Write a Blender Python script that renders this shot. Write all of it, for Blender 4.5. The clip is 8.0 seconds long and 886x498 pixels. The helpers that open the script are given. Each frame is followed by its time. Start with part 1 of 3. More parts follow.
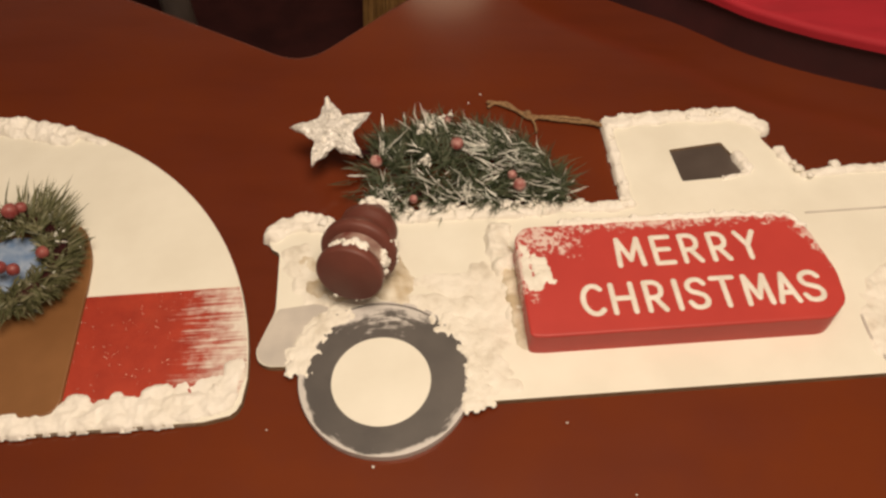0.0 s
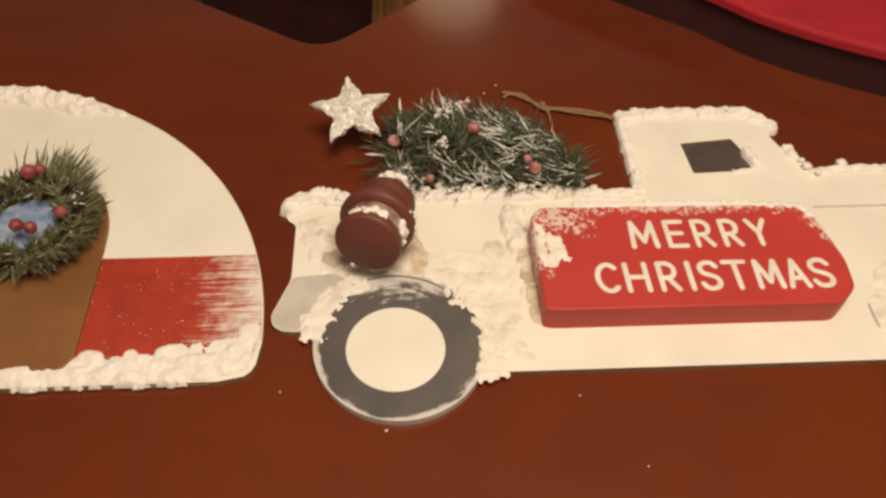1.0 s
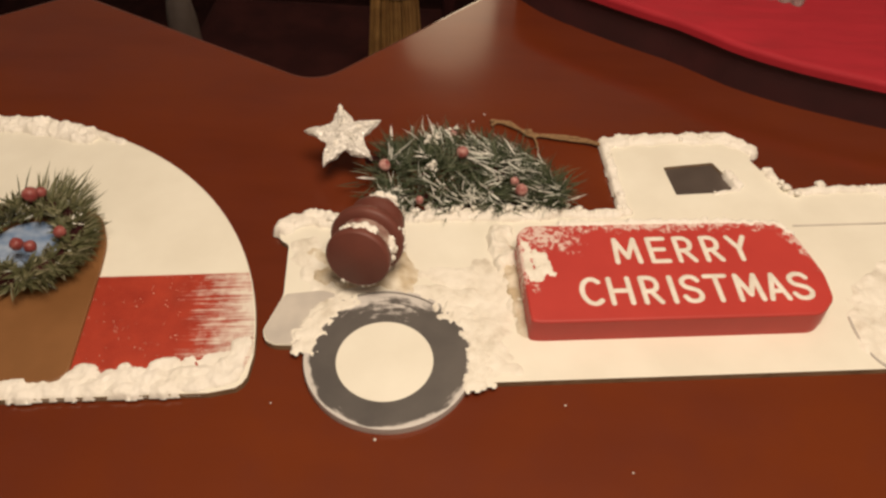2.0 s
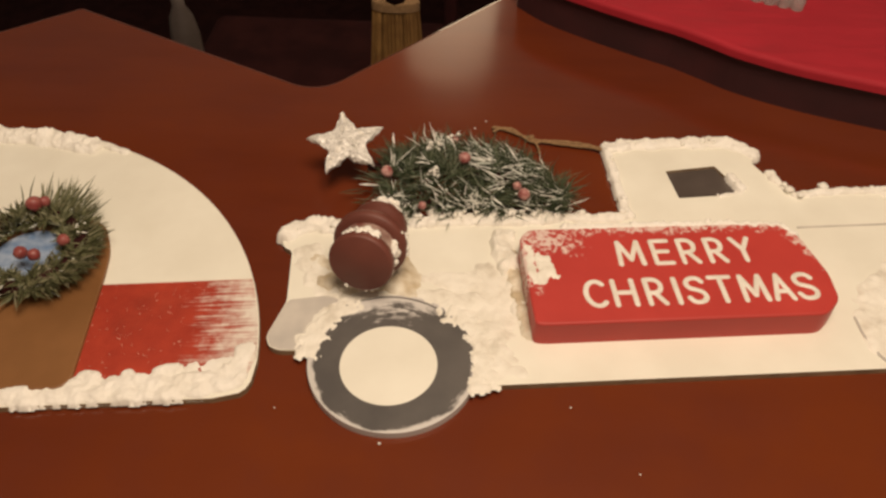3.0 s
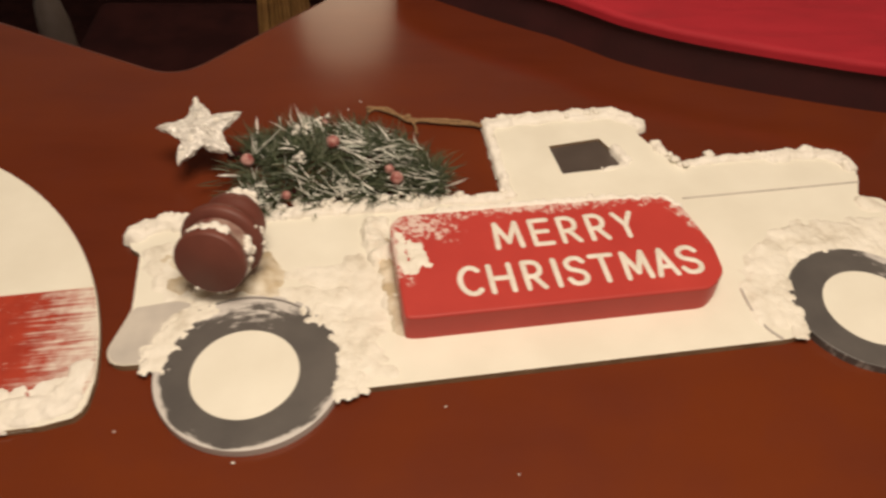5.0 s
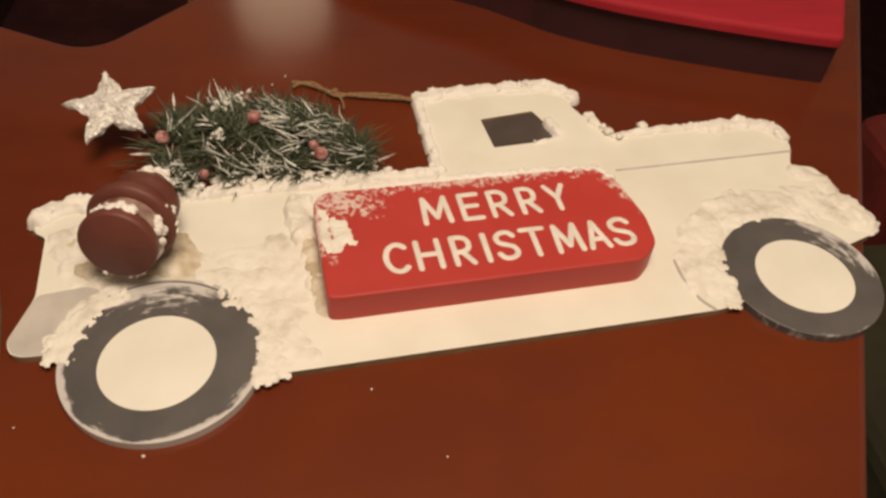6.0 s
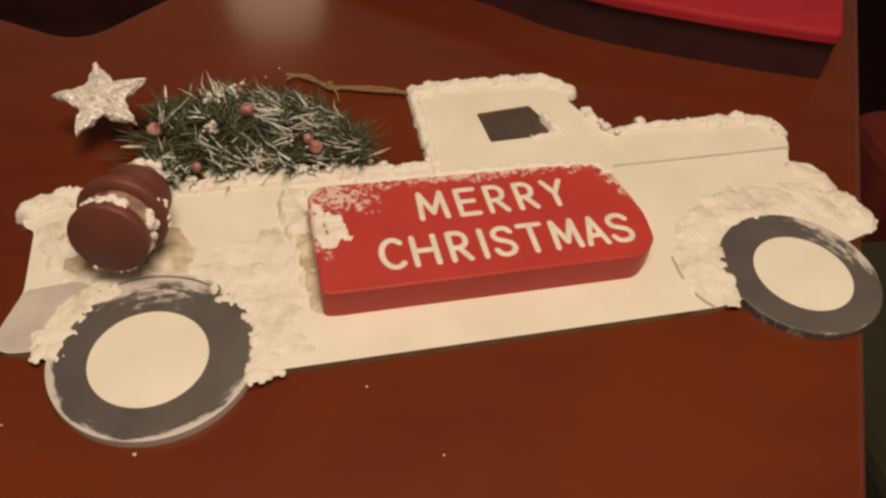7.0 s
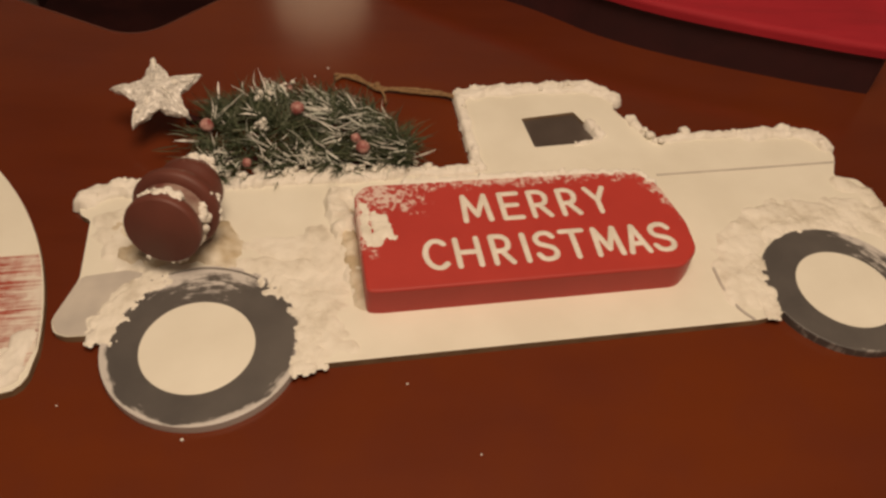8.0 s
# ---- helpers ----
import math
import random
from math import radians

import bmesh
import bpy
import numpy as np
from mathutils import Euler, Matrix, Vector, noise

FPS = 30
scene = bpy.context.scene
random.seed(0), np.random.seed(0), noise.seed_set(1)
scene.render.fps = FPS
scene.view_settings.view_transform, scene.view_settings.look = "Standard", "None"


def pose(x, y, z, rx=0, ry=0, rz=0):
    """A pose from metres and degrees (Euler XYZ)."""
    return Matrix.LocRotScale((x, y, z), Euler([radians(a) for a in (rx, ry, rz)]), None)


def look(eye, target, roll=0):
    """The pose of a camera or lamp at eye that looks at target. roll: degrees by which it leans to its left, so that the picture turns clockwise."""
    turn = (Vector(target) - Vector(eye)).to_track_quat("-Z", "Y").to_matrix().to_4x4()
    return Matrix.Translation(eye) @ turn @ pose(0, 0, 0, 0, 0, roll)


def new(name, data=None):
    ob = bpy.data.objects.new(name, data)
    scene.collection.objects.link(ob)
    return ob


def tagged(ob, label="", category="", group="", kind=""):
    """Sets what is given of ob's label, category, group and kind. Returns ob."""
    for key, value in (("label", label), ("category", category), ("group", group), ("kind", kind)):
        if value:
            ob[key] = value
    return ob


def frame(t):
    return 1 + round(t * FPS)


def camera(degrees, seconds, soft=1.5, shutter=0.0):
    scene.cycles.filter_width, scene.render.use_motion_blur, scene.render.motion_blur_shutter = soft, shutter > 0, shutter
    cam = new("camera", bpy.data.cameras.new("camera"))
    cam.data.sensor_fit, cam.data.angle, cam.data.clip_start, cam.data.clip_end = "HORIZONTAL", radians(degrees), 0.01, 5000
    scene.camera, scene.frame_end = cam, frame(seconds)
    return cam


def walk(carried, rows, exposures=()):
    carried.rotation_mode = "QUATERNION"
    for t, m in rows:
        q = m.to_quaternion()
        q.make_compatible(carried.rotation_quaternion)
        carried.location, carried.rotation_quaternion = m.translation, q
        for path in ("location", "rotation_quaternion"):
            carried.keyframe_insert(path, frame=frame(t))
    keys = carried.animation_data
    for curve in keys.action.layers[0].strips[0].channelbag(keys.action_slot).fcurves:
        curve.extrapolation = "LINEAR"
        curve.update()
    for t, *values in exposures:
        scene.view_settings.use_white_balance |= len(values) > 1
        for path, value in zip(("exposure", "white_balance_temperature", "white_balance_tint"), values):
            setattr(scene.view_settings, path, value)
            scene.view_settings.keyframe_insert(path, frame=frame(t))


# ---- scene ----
cam = camera(59.3, 8.0, soft=2.65, shutter=0.35)
PATH = [
    (0, (0.107, -0.199, 0.353), (0.044, 1.04, -1.216), -0.8),
    (0.5, (0.093, -0.206, 0.338), (0.059, 1.071, -1.2), 1.5),
    (1, (0.092, -0.226, 0.337), (0.061, 1.075, -1.182), 2.6),
    (1.5, (0.095, -0.236, 0.338), (0.029, 1.101, -1.148), 1.6),
    (2, (0.1, -0.247, 0.333), (0.06, 1.149, -1.098), 2.1),
    (3.5, (0.102, -0.252, 0.326), (0.048, 1.176, -1.073), 0.7),
    (4, (0.108, -0.248, 0.322), (0.085, 1.176, -1.082), 0.7),
    (4.5, (0.114, -0.235, 0.316), (0.152, 1.175, -1.102), 1.5),
    (5, (0.136, -0.226, 0.306), (0.256, 1.174, -1.117), 2.9),
    (5.2, (0.148, -0.221, 0.299), (0.299, 1.173, -1.127), 3.4),
    (6.5, (0.151, -0.219, 0.291), (0.409, 1.136, -1.158), 5.8),
    (7, (0.149, -0.216, 0.289), (0.407, 1.137, -1.161), 6.1),
    (7.5, (0.148, -0.216, 0.289), (0.371, 1.14, -1.164), 6.1),
    (8, (0.142, -0.219, 0.293), (0.324, 1.142, -1.161), 5.9),
]
EXPOSURES = [
    (0, 0.0, 6350, 8), (2, 0.0, 6350, 8), (3.5, -0.12, 6550, 9), (4.0, -0.08, 6450, 8), (4.5, -0.02, 6300, 7), (5.2, 0.0, 6200, 7),
    (6.5, -0.22, 6550, 10), (7.0, -0.32, 6750, 11), (7.5, -0.42, 6900, 12), (8.0, -0.48, 7000, 12),
]
walk(cam, [(t, look(eye, target, roll)) for t, eye, target, roll in PATH], EXPOSURES)
# ---------- light ----------
def bulb(name, energy, radius, color, place):
    d = bpy.data.lights.new(name, "POINT")
    d.energy, d.shadow_soft_size, d.color = energy, radius, color
    ob = new(name, d)
    ob.location = place
    return ob


world = bpy.data.worlds.new("room_air")
scene.world = world
world.use_nodes = True
world.node_tree.nodes["Background"].inputs[0].default_value = (1.0, 0.72, 0.45, 1)
world.node_tree.nodes["Background"].inputs[1].default_value = 0.02
bulb("pendant_bulb", 42.0, 0.24, (1.0, 0.79, 0.60), (0.22, -0.18, 0.96))

# ---------- materials ----------
MM = 0.001


def material(name, build):
    m = bpy.data.materials.new(name)
    m.use_nodes = True
    nt = m.node_tree
    build(nt, nt.nodes["Principled BSDF"])
    return m


def node(nt, kind, inputs=None):
    n = nt.nodes.new(kind)
    for k, v in (inputs or {}).items():
        if isinstance(v, bpy.types.NodeSocket):
            nt.links.new(v, n.inputs[k])
        else:
            n.inputs[k].default_value = v
    return n


def coords(nt, scale=(1, 1, 1)):
    c = node(nt, "ShaderNodeTexCoord")
    return node(nt, "ShaderNodeMapping", {"Vector": c.outputs["Object"], "Scale": scale}).outputs[0]


def noise_tex(nt, vec, scale, detail=4.0, rough=0.55):
    return node(nt, "ShaderNodeTexNoise", {"Vector": vec, "Scale": scale, "Detail": detail, "Roughness": rough}).outputs[0]


def ramp(nt, fac, stops):
    r = node(nt, "ShaderNodeValToRGB", {"Fac": fac})
    el = r.color_ramp.elements
    while len(el) < len(stops):
        el.new(0.5)
    for e, (p, c) in zip(el, stops):
        e.position, e.color = p, (*c, 1) if len(c) == 3 else c
    return r.outputs[0]


def mixed(nt, fac, a, b):
    n = node(nt, "ShaderNodeMix")
    n.data_type = "RGBA"
    for i, v in ((0, fac), (6, a), (7, b)):
        if isinstance(v, bpy.types.NodeSocket):
            nt.links.new(v, n.inputs[i])
        else:
            n.inputs[i].default_value = v if i == 0 else (*v, 1)
    return n.outputs[2]


def arith(nt, op, a, b=0.0, clamp=False):
    n = node(nt, "ShaderNodeMath", {0: a, 1: b})
    n.operation, n.use_clamp = op, clamp
    return n.outputs[0]


def bump(nt, p, height, strength, distance):
    b = node(nt, "ShaderNodeBump", {"Height": height, "Strength": strength, "Distance": distance})
    nt.links.new(b.outputs[0], p.inputs["Normal"])


def two_tone(name, a, b, scale, rough, grain=0.0, grain_scale=900.0, metal=0.0, stretch=(1, 1, 1), coat=0.0, spec=0.5):
    def build(nt, p):
        v = coords(nt, stretch)
        nt.links.new(ramp(nt, noise_tex(nt, v, scale), [(0.35, a), (0.68, b)]), p.inputs["Base Color"])
        p.inputs["Roughness"].default_value = rough
        p.inputs["Metallic"].default_value = metal
        p.inputs["Coat Weight"].default_value = coat
        p.inputs["Specular IOR Level"].default_value = spec
        if grain:
            bump(nt, p, noise_tex(nt, v, grain_scale, 3.0), grain, 0.0006)
    return material(name, build)


def tabletop_wood(nt, p):
    v = coords(nt, (1, 1, 1))
    turned = node(nt, "ShaderNodeMapping", {"Vector": v, "Scale": (3.0, 16.0, 3.0)}).outputs[0]
    grain = noise_tex(nt, turned, 2.2, 6.0, 0.6)
    fine = noise_tex(nt, node(nt, "ShaderNodeMapping", {"Vector": v, "Scale": (12.0, 420.0, 12.0)}).outputs[0], 3.0, 3.0)
    big = noise_tex(nt, v, 5.0, 3.0)
    c = ramp(nt, grain, [(0.3, (0.110, 0.0215, 0.0082)), (0.55, (0.124, 0.0248, 0.0094)), (0.8, (0.139, 0.0285, 0.0108))])
    c = mixed(nt, arith(nt, "MULTIPLY", fine, 0.07), c, (0.08, 0.019, 0.010))
    c = mixed(nt, ramp(nt, big, [(0.38, (0.0, 0.0, 0.0)), (0.66, (0.55, 0.55, 0.55))]), c, (0.174, 0.0350, 0.0060))
    c = mixed(nt, ramp(nt, noise_tex(nt, v, 26.0, 4.0, 0.6), [(0.42, (0.0, 0.0, 0.0)), (0.75, (0.4, 0.4, 0.4))]), c, (0.115, 0.0255, 0.0155))
    nt.links.new(c, p.inputs["Base Color"])
    smudge = noise_tex(nt, v, 14.0, 5.0, 0.65)
    nt.links.new(ramp(nt, smudge, [(0.3, (0.11, 0.11, 0.11)), (0.75, (0.19, 0.19, 0.19))]), p.inputs["Roughness"])
    p.inputs["Specular IOR Level"].default_value = 0.55
    bump(nt, p, grain, 0.02, 0.0004)


TABLE = material("red_brown_table_wood", tabletop_wood)
CREAM = two_tone("cream_white_paint", (0.775, 0.750, 0.645), (0.845, 0.825, 0.72), 22.0, 0.5, 0.12, 700.0)
EDGE = two_tone("raw_board_edge", (0.20, 0.13, 0.07), (0.33, 0.23, 0.13), 60.0, 0.8, 0.3, 900.0)


def snow_mat(nt, p):
    v = coords(nt)
    n = noise_tex(nt, v, 260.0, 6.0, 0.65)
    nt.links.new(ramp(nt, noise_tex(nt, v, 70.0), [(0.3, (0.80, 0.765, 0.68)), (0.7, (0.88, 0.855, 0.79))]), p.inputs["Base Color"])
    p.inputs["Roughness"].default_value = 0.62
    bump(nt, p, n, 0.3, 0.0012)


SNOW = material("snow_paste", snow_mat)


def smear_mat(nt, p):
    v = coords(nt)
    stain = noise_tex(nt, v, 85.0, 5.0, 0.6)
    nt.links.new(ramp(nt, stain, [(0.30, (0.60, 0.555, 0.46)), (0.46, (0.77, 0.735, 0.64)), (0.62, (0.84, 0.81, 0.72))]), p.inputs["Base Color"])
    p.inputs["Roughness"].default_value = 0.66
    bump(nt, p, noise_tex(nt, v, 300.0, 4.0, 0.6), 0.18, 0.0009)


TAN_PASTE = two_tone("tan_to_cream_paste", (0.50, 0.41, 0.27), (0.76, 0.71, 0.59), 90.0, 0.65, 0.3, 300.0)
SMEAR = material("snow_paste_smeared_thin", smear_mat)


def tyre_mat(nt, p, radius=0.045):
    # grey paint, with white dragged along the rim and dabbed over the top of the wheel
    v = coords(nt)
    sep = node(nt, "ShaderNodeSeparateXYZ", {0: v})
    flat = node(nt, "ShaderNodeCombineXYZ", {0: sep.outputs[0], 1: sep.outputs[1]}).outputs[0]
    length = node(nt, "ShaderNodeVectorMath", {0: flat})
    length.operation = "LENGTH"
    r = length.outputs["Value"]
    angle = arith(nt, "ARCTAN2", sep.outputs[1], sep.outputs[0])
    polar = node(nt, "ShaderNodeCombineXYZ", {0: arith(nt, "MULTIPLY", angle, 1.6), 1: arith(nt, "MULTIPLY", r, 260.0)}).outputs[0]
    drag = noise_tex(nt, polar, 1.5, 6.0, 0.7)
    patch = noise_tex(nt, v, 55.0, 4.0, 0.6)
    rim = arith(nt, "MULTIPLY", arith(nt, "SUBTRACT", r, radius - 0.0042), 230.0)
    top = arith(nt, "MULTIPLY", arith(nt, "SUBTRACT", sep.outputs[1], radius - 0.018), 60.0)
    near = arith(nt, "MAXIMUM", rim, top)
    w = arith(nt, "ADD", near, arith(nt, "ADD", arith(nt, "MULTIPLY", arith(nt, "SUBTRACT", drag, 0.5), 2.2), arith(nt, "MULTIPLY", arith(nt, "SUBTRACT", patch, 0.55), 2.4)))
    w = arith(nt, "MULTIPLY", w, 2.5, clamp=True)
    grey = ramp(nt, noise_tex(nt, v, 40.0), [(0.35, (0.085, 0.078, 0.074)), (0.68, (0.118, 0.108, 0.100))])
    nt.links.new(mixed(nt, arith(nt, "MULTIPLY", w, 0.8), grey, (0.72, 0.69, 0.65)), p.inputs["Base Color"])
    p.inputs["Roughness"].default_value = 0.45
    bump(nt, p, noise_tex(nt, v, 600.0, 3.0), 0.15, 0.0006)


TYRE = material("grey_tyre_paint", tyre_mat)
GREY = two_tone("light_grey_paint", (0.48, 0.45, 0.41), (0.60, 0.56, 0.50), 45.0, 0.5, 0.15, 700.0)
ARCH = two_tone("mid_grey_line_paint", (0.16, 0.145, 0.135), (0.26, 0.24, 0.22), 120.0, 0.55, 0.1, 600.0)
PANE = two_tone("dark_grey_window_paint", (0.074, 0.058, 0.050), (0.098, 0.078, 0.068), 40.0, 0.35, 0.1, 600.0)


def plaque_mat(nt, p):
    # red paint with white dry-brushed over one upper corner, along the upper rim and down one end
    v = coords(nt)
    sep = node(nt, "ShaderNodeSeparateXYZ", {0: v})
    x, y = sep.outputs[0], sep.outputs[1]
    c = ramp(nt, noise_tex(nt, v, 30.0), [(0.3, (0.43, 0.038, 0.030)), (0.7, (0.49, 0.047, 0.036))])
    low = noise_tex(nt, v, 75.0, 3.0, 0.6)
    corner = arith(nt, "MINIMUM", arith(nt, "MULTIPLY", arith(nt, "SUBTRACT", 0.171, x), 60.0), arith(nt, "MULTIPLY", arith(nt, "SUBTRACT", y, 0.043), 90.0))
    top = arith(nt, "MULTIPLY", arith(nt, "SUBTRACT", y, 0.0585), 170.0)
    slant = arith(nt, "ADD", x, arith(nt, "MULTIPLY", y, 0.42))
    end = arith(nt, "MULTIPLY", arith(nt, "SUBTRACT", slant, 0.3165), 150.0)
    side = arith(nt, "MINIMUM", arith(nt, "MULTIPLY", arith(nt, "SUBTRACT", 0.1475, x), 160.0), arith(nt, "MULTIPLY", arith(nt, "SUBTRACT", y, 0.016), 120.0))
    near = arith(nt, "MAXIMUM", arith(nt, "MAXIMUM", corner, side), arith(nt, "MAXIMUM", top, end))
    near = arith(nt, "ADD", arith(nt, "MINIMUM", near, 0.75), arith(nt, "MULTIPLY", arith(nt, "SUBTRACT", low, 0.5), 2.2))
    fleck = arith(nt, "MULTIPLY", arith(nt, "SUBTRACT", noise_tex(nt, v, 330.0, 5.0, 0.75), 0.54), 7.0)
    dab = arith(nt, "MULTIPLY", arith(nt, "ADD", near, fleck), 1.5, clamp=True)
    dab = arith(nt, "MULTIPLY", dab, arith(nt, "GREATER_THAN", near, -0.2))
    nt.links.new(mixed(nt, arith(nt, "MULTIPLY", dab, 0.72), c, (0.80, 0.74, 0.66)), p.inputs["Base Color"])
    p.inputs["Roughness"].default_value = 0.5
    bump(nt, p, noise_tex(nt, v, 900.0, 3.0), 0.12, 0.0005)


RED = material("red_plaque_paint", plaque_mat)


def camper_red(nt, p):
    # red glitter paint that is brushed out in streaks towards the end of the board
    v = coords(nt)
    sep = node(nt, "ShaderNodeSeparateXYZ", {0: v})
    streak = noise_tex(nt, node(nt, "ShaderNodeMapping", {"Vector": v, "Scale": (15.0, 400.0, 1.0)}).outputs[0], 1.6, 5.0, 0.7)
    edge = arith(nt, "MULTIPLY", arith(nt, "ADD", sep.outputs[0], 0.036), 28.0)
    worn = arith(nt, "ADD", edge, arith(nt, "MULTIPLY", arith(nt, "SUBTRACT", streak, 0.5), 2.6))
    worn = arith(nt, "ADD", worn, arith(nt, "MULTIPLY", arith(nt, "SUBTRACT", noise_tex(nt, v, 110.0, 4.0, 0.65), 0.5), 1.6))
    worn = arith(nt, "MULTIPLY", worn, 1.15, clamp=True)
    red = ramp(nt, noise_tex(nt, v, 70.0), [(0.3, (0.31, 0.030, 0.014)), (0.7, (0.41, 0.046, 0.021))])
    spark = node(nt, "ShaderNodeTexVoronoi", {"Vector": v, "Scale": 480.0})
    dot = arith(nt, "MULTIPLY", arith(nt, "LESS_THAN", spark.outputs["Distance"], 0.135), arith(nt, "GREATER_THAN", noise_tex(nt, v, 160.0, 1.0), 0.54))
    red = mixed(nt, dot, red, (0.85, 0.62, 0.52))
    nt.links.new(mixed(nt, arith(nt, "MULTIPLY", worn, 0.92), red, (0.80, 0.76, 0.67)), p.inputs["Base Color"])
    nt.links.new(arith(nt, "SUBTRACT", 0.5, arith(nt, "MULTIPLY", dot, 0.3)), p.inputs["Roughness"])
    bump(nt, p, noise_tex(nt, v, 800.0, 3.0), 0.3, 0.0006)


CAMPER_RED = material("red_glitter_paint", camper_red)
DOOR = two_tone("tan_brown_door_paint", (0.185, 0.081, 0.025), (0.235, 0.106, 0.036), 26.0, 0.5, 0.15, 600.0)
CAN = two_tone("dark_red_wooden_can_paint", (0.118, 0.033, 0.022), (0.155, 0.045, 0.030), 40.0, 0.55, 0.15, 500.0)
CAN_WORN = two_tone("dark_red_paint_rubbed_pale", (0.16, 0.050, 0.040), (0.46, 0.36, 0.30), 65.0, 0.35, 0.2, 500.0)
BLUE = two_tone("blue_window_paint", (0.16, 0.25, 0.42), (0.46, 0.54, 0.66), 90.0, 0.25, 0.1, 500.0)
BERRY = two_tone("red_berry_gloss", (0.20, 0.030, 0.028), (0.34, 0.11, 0.095), 220.0, 0.45, 0.1, 900.0)
BERRY_SNOW = two_tone("frosted_berry", (0.24, 0.050, 0.045), (0.60, 0.36, 0.32), 260.0, 0.45, 0.2)
TWINE = two_tone("brown_jute_twine", (0.18, 0.10, 0.045), (0.34, 0.21, 0.10), 600.0, 0.9, 0.5, 1500.0)
LETTER = two_tone("white_letter_paint", (0.70, 0.655, 0.57), (0.82, 0.78, 0.70), 120.0, 0.55, 0.15, 900.0)


def needle_mat(name, stops):
    def build(nt, p):
        g = node(nt, "ShaderNodeNewGeometry")
        nt.links.new(ramp(nt, g.outputs["Random Per Island"], stops), p.inputs["Base Color"])
        p.inputs["Roughness"].default_value = 0.55
    return material(name, build)


NEEDLE = needle_mat("green_needles", [(0.0, (0.022, 0.034, 0.014)), (0.5, (0.055, 0.075, 0.034)), (0.85, (0.10, 0.12, 0.065)), (1.0, (0.22, 0.23, 0.16))])
FROST = needle_mat("frosted_needles", [(0.0, (0.50, 0.54, 0.47)), (0.5, (0.72, 0.72, 0.65)), (1.0, (0.86, 0.84, 0.78))])
WREATH = needle_mat("olive_wreath_needles", [(0.0, (0.066, 0.070, 0.028)), (0.6, (0.125, 0.128, 0.058)), (0.9, (0.21, 0.195, 0.11)), (1.0, (0.28, 0.26, 0.17))])


def star_mat(nt, p):
    v = coords(nt)
    vor = node(nt, "ShaderNodeTexVoronoi", {"Vector": v, "Scale": 520.0})
    nt.links.new(ramp(nt, vor.outputs["Color"], [(0.1, (0.50, 0.48, 0.44)), (0.5, (0.72, 0.70, 0.65)), (0.9, (0.88, 0.86, 0.81))]), p.inputs["Base Color"])
    nt.links.new(ramp(nt, noise_tex(nt, v, 700.0, 1.0), [(0.4, (0.6, 0.6, 0.6)), (0.62, (0.2, 0.2, 0.2))]), p.inputs["Roughness"])
    p.inputs["Metallic"].default_value = 0.05
    bump(nt, p, vor.outputs["Distance"], 0.6, 0.0009)


GLITTER = material("silver_white_glitter", star_mat)


def cloth_mat(nt, p):
    v = coords(nt)
    nt.links.new(ramp(nt, noise_tex(nt, v, 12.0), [(0.3, (0.31, 0.006, 0.016)), (0.7, (0.39, 0.009, 0.022))]), p.inputs["Base Color"])
    p.inputs["Roughness"].default_value = 0.8
    folds = noise_tex(nt, node(nt, "ShaderNodeMapping", {"Vector": v, "Rotation": (0, 0, 0.5), "Scale": (9.0, 26.0, 9.0)}).outputs[0], 1.0, 2.0)
    bump(nt, p, folds, 0.7, 0.012)


CLOTH = material("red_cloth", cloth_mat)
# red darkened so that its colour carries the shade below the cloth hem
SIDE_SHADE = two_tone("shaded_red_box_side", (0.030, 0.005, 0.006), (0.05, 0.008, 0.009), 20.0, 0.7, 0.3, 900.0)
GOLD = two_tone("gold_brown_pleated_fabric", (0.20, 0.10, 0.028), (0.33, 0.18, 0.055), 40.0, 0.7, 0.3, 900.0)
DARK = two_tone("black_brown_fabric", (0.024, 0.0075, 0.0080), (0.040, 0.012, 0.0115), 18.0, 0.9, 0.3, 700.0, spec=0.08)
FLOOR = two_tone("dark_carpet", (0.020, 0.0075, 0.0075), (0.032, 0.012, 0.011), 30.0, 0.95, 0.5, 500.0, spec=0.05)
OLIVE = two_tone("olive_cushion_fabric", (0.022, 0.020, 0.007), (0.04, 0.035, 0.012), 20.0, 0.9, 0.4, 700.0)
DULL_RED = two_tone("dull_red_fabric", (0.13, 0.012, 0.008), (0.18, 0.018, 0.011), 22.0, 0.85, 0.4, 700.0)
CEILING = two_tone("dim_beige_ceiling_paint", (0.30, 0.275, 0.25), (0.36, 0.33, 0.30), 3.0, 0.85, 0.1, 300.0)
WALL = two_tone("grey_wall_paint", (0.60, 0.58, 0.585), (0.66, 0.64, 0.645), 3.0, 0.8, 0.1, 300.0)


def crystal(nt, p):
    p.inputs["Base Color"].default_value = (0.82, 0.80, 0.77, 1)
    p.inputs["Roughness"].default_value = 0.12
    p.inputs["Transmission Weight"].default_value = 0.72
    p.inputs["IOR"].default_value = 1.5


CRYSTAL = material("clear_cut_glass", crystal)


def shade(nt, p):
    # the bulb hangs low in the shade, so that the cloth glows less towards its top
    z = node(nt, "ShaderNodeSeparateXYZ", {0: coords(nt)}).outputs[2]
    glow = node(nt, "ShaderNodeMapRange", {0: z, 1: 0.80, 2: 1.09, 3: 3.8, 4: 0.9}).outputs[0]
    p.inputs["Base Color"].default_value = (0.8, 0.7, 0.55, 1)
    p.inputs["Emission Color"].default_value = (1.0, 0.76, 0.50, 1)
    nt.links.new(glow, p.inputs["Emission Strength"])


SHADE = material("lit_lamp_shade", shade)


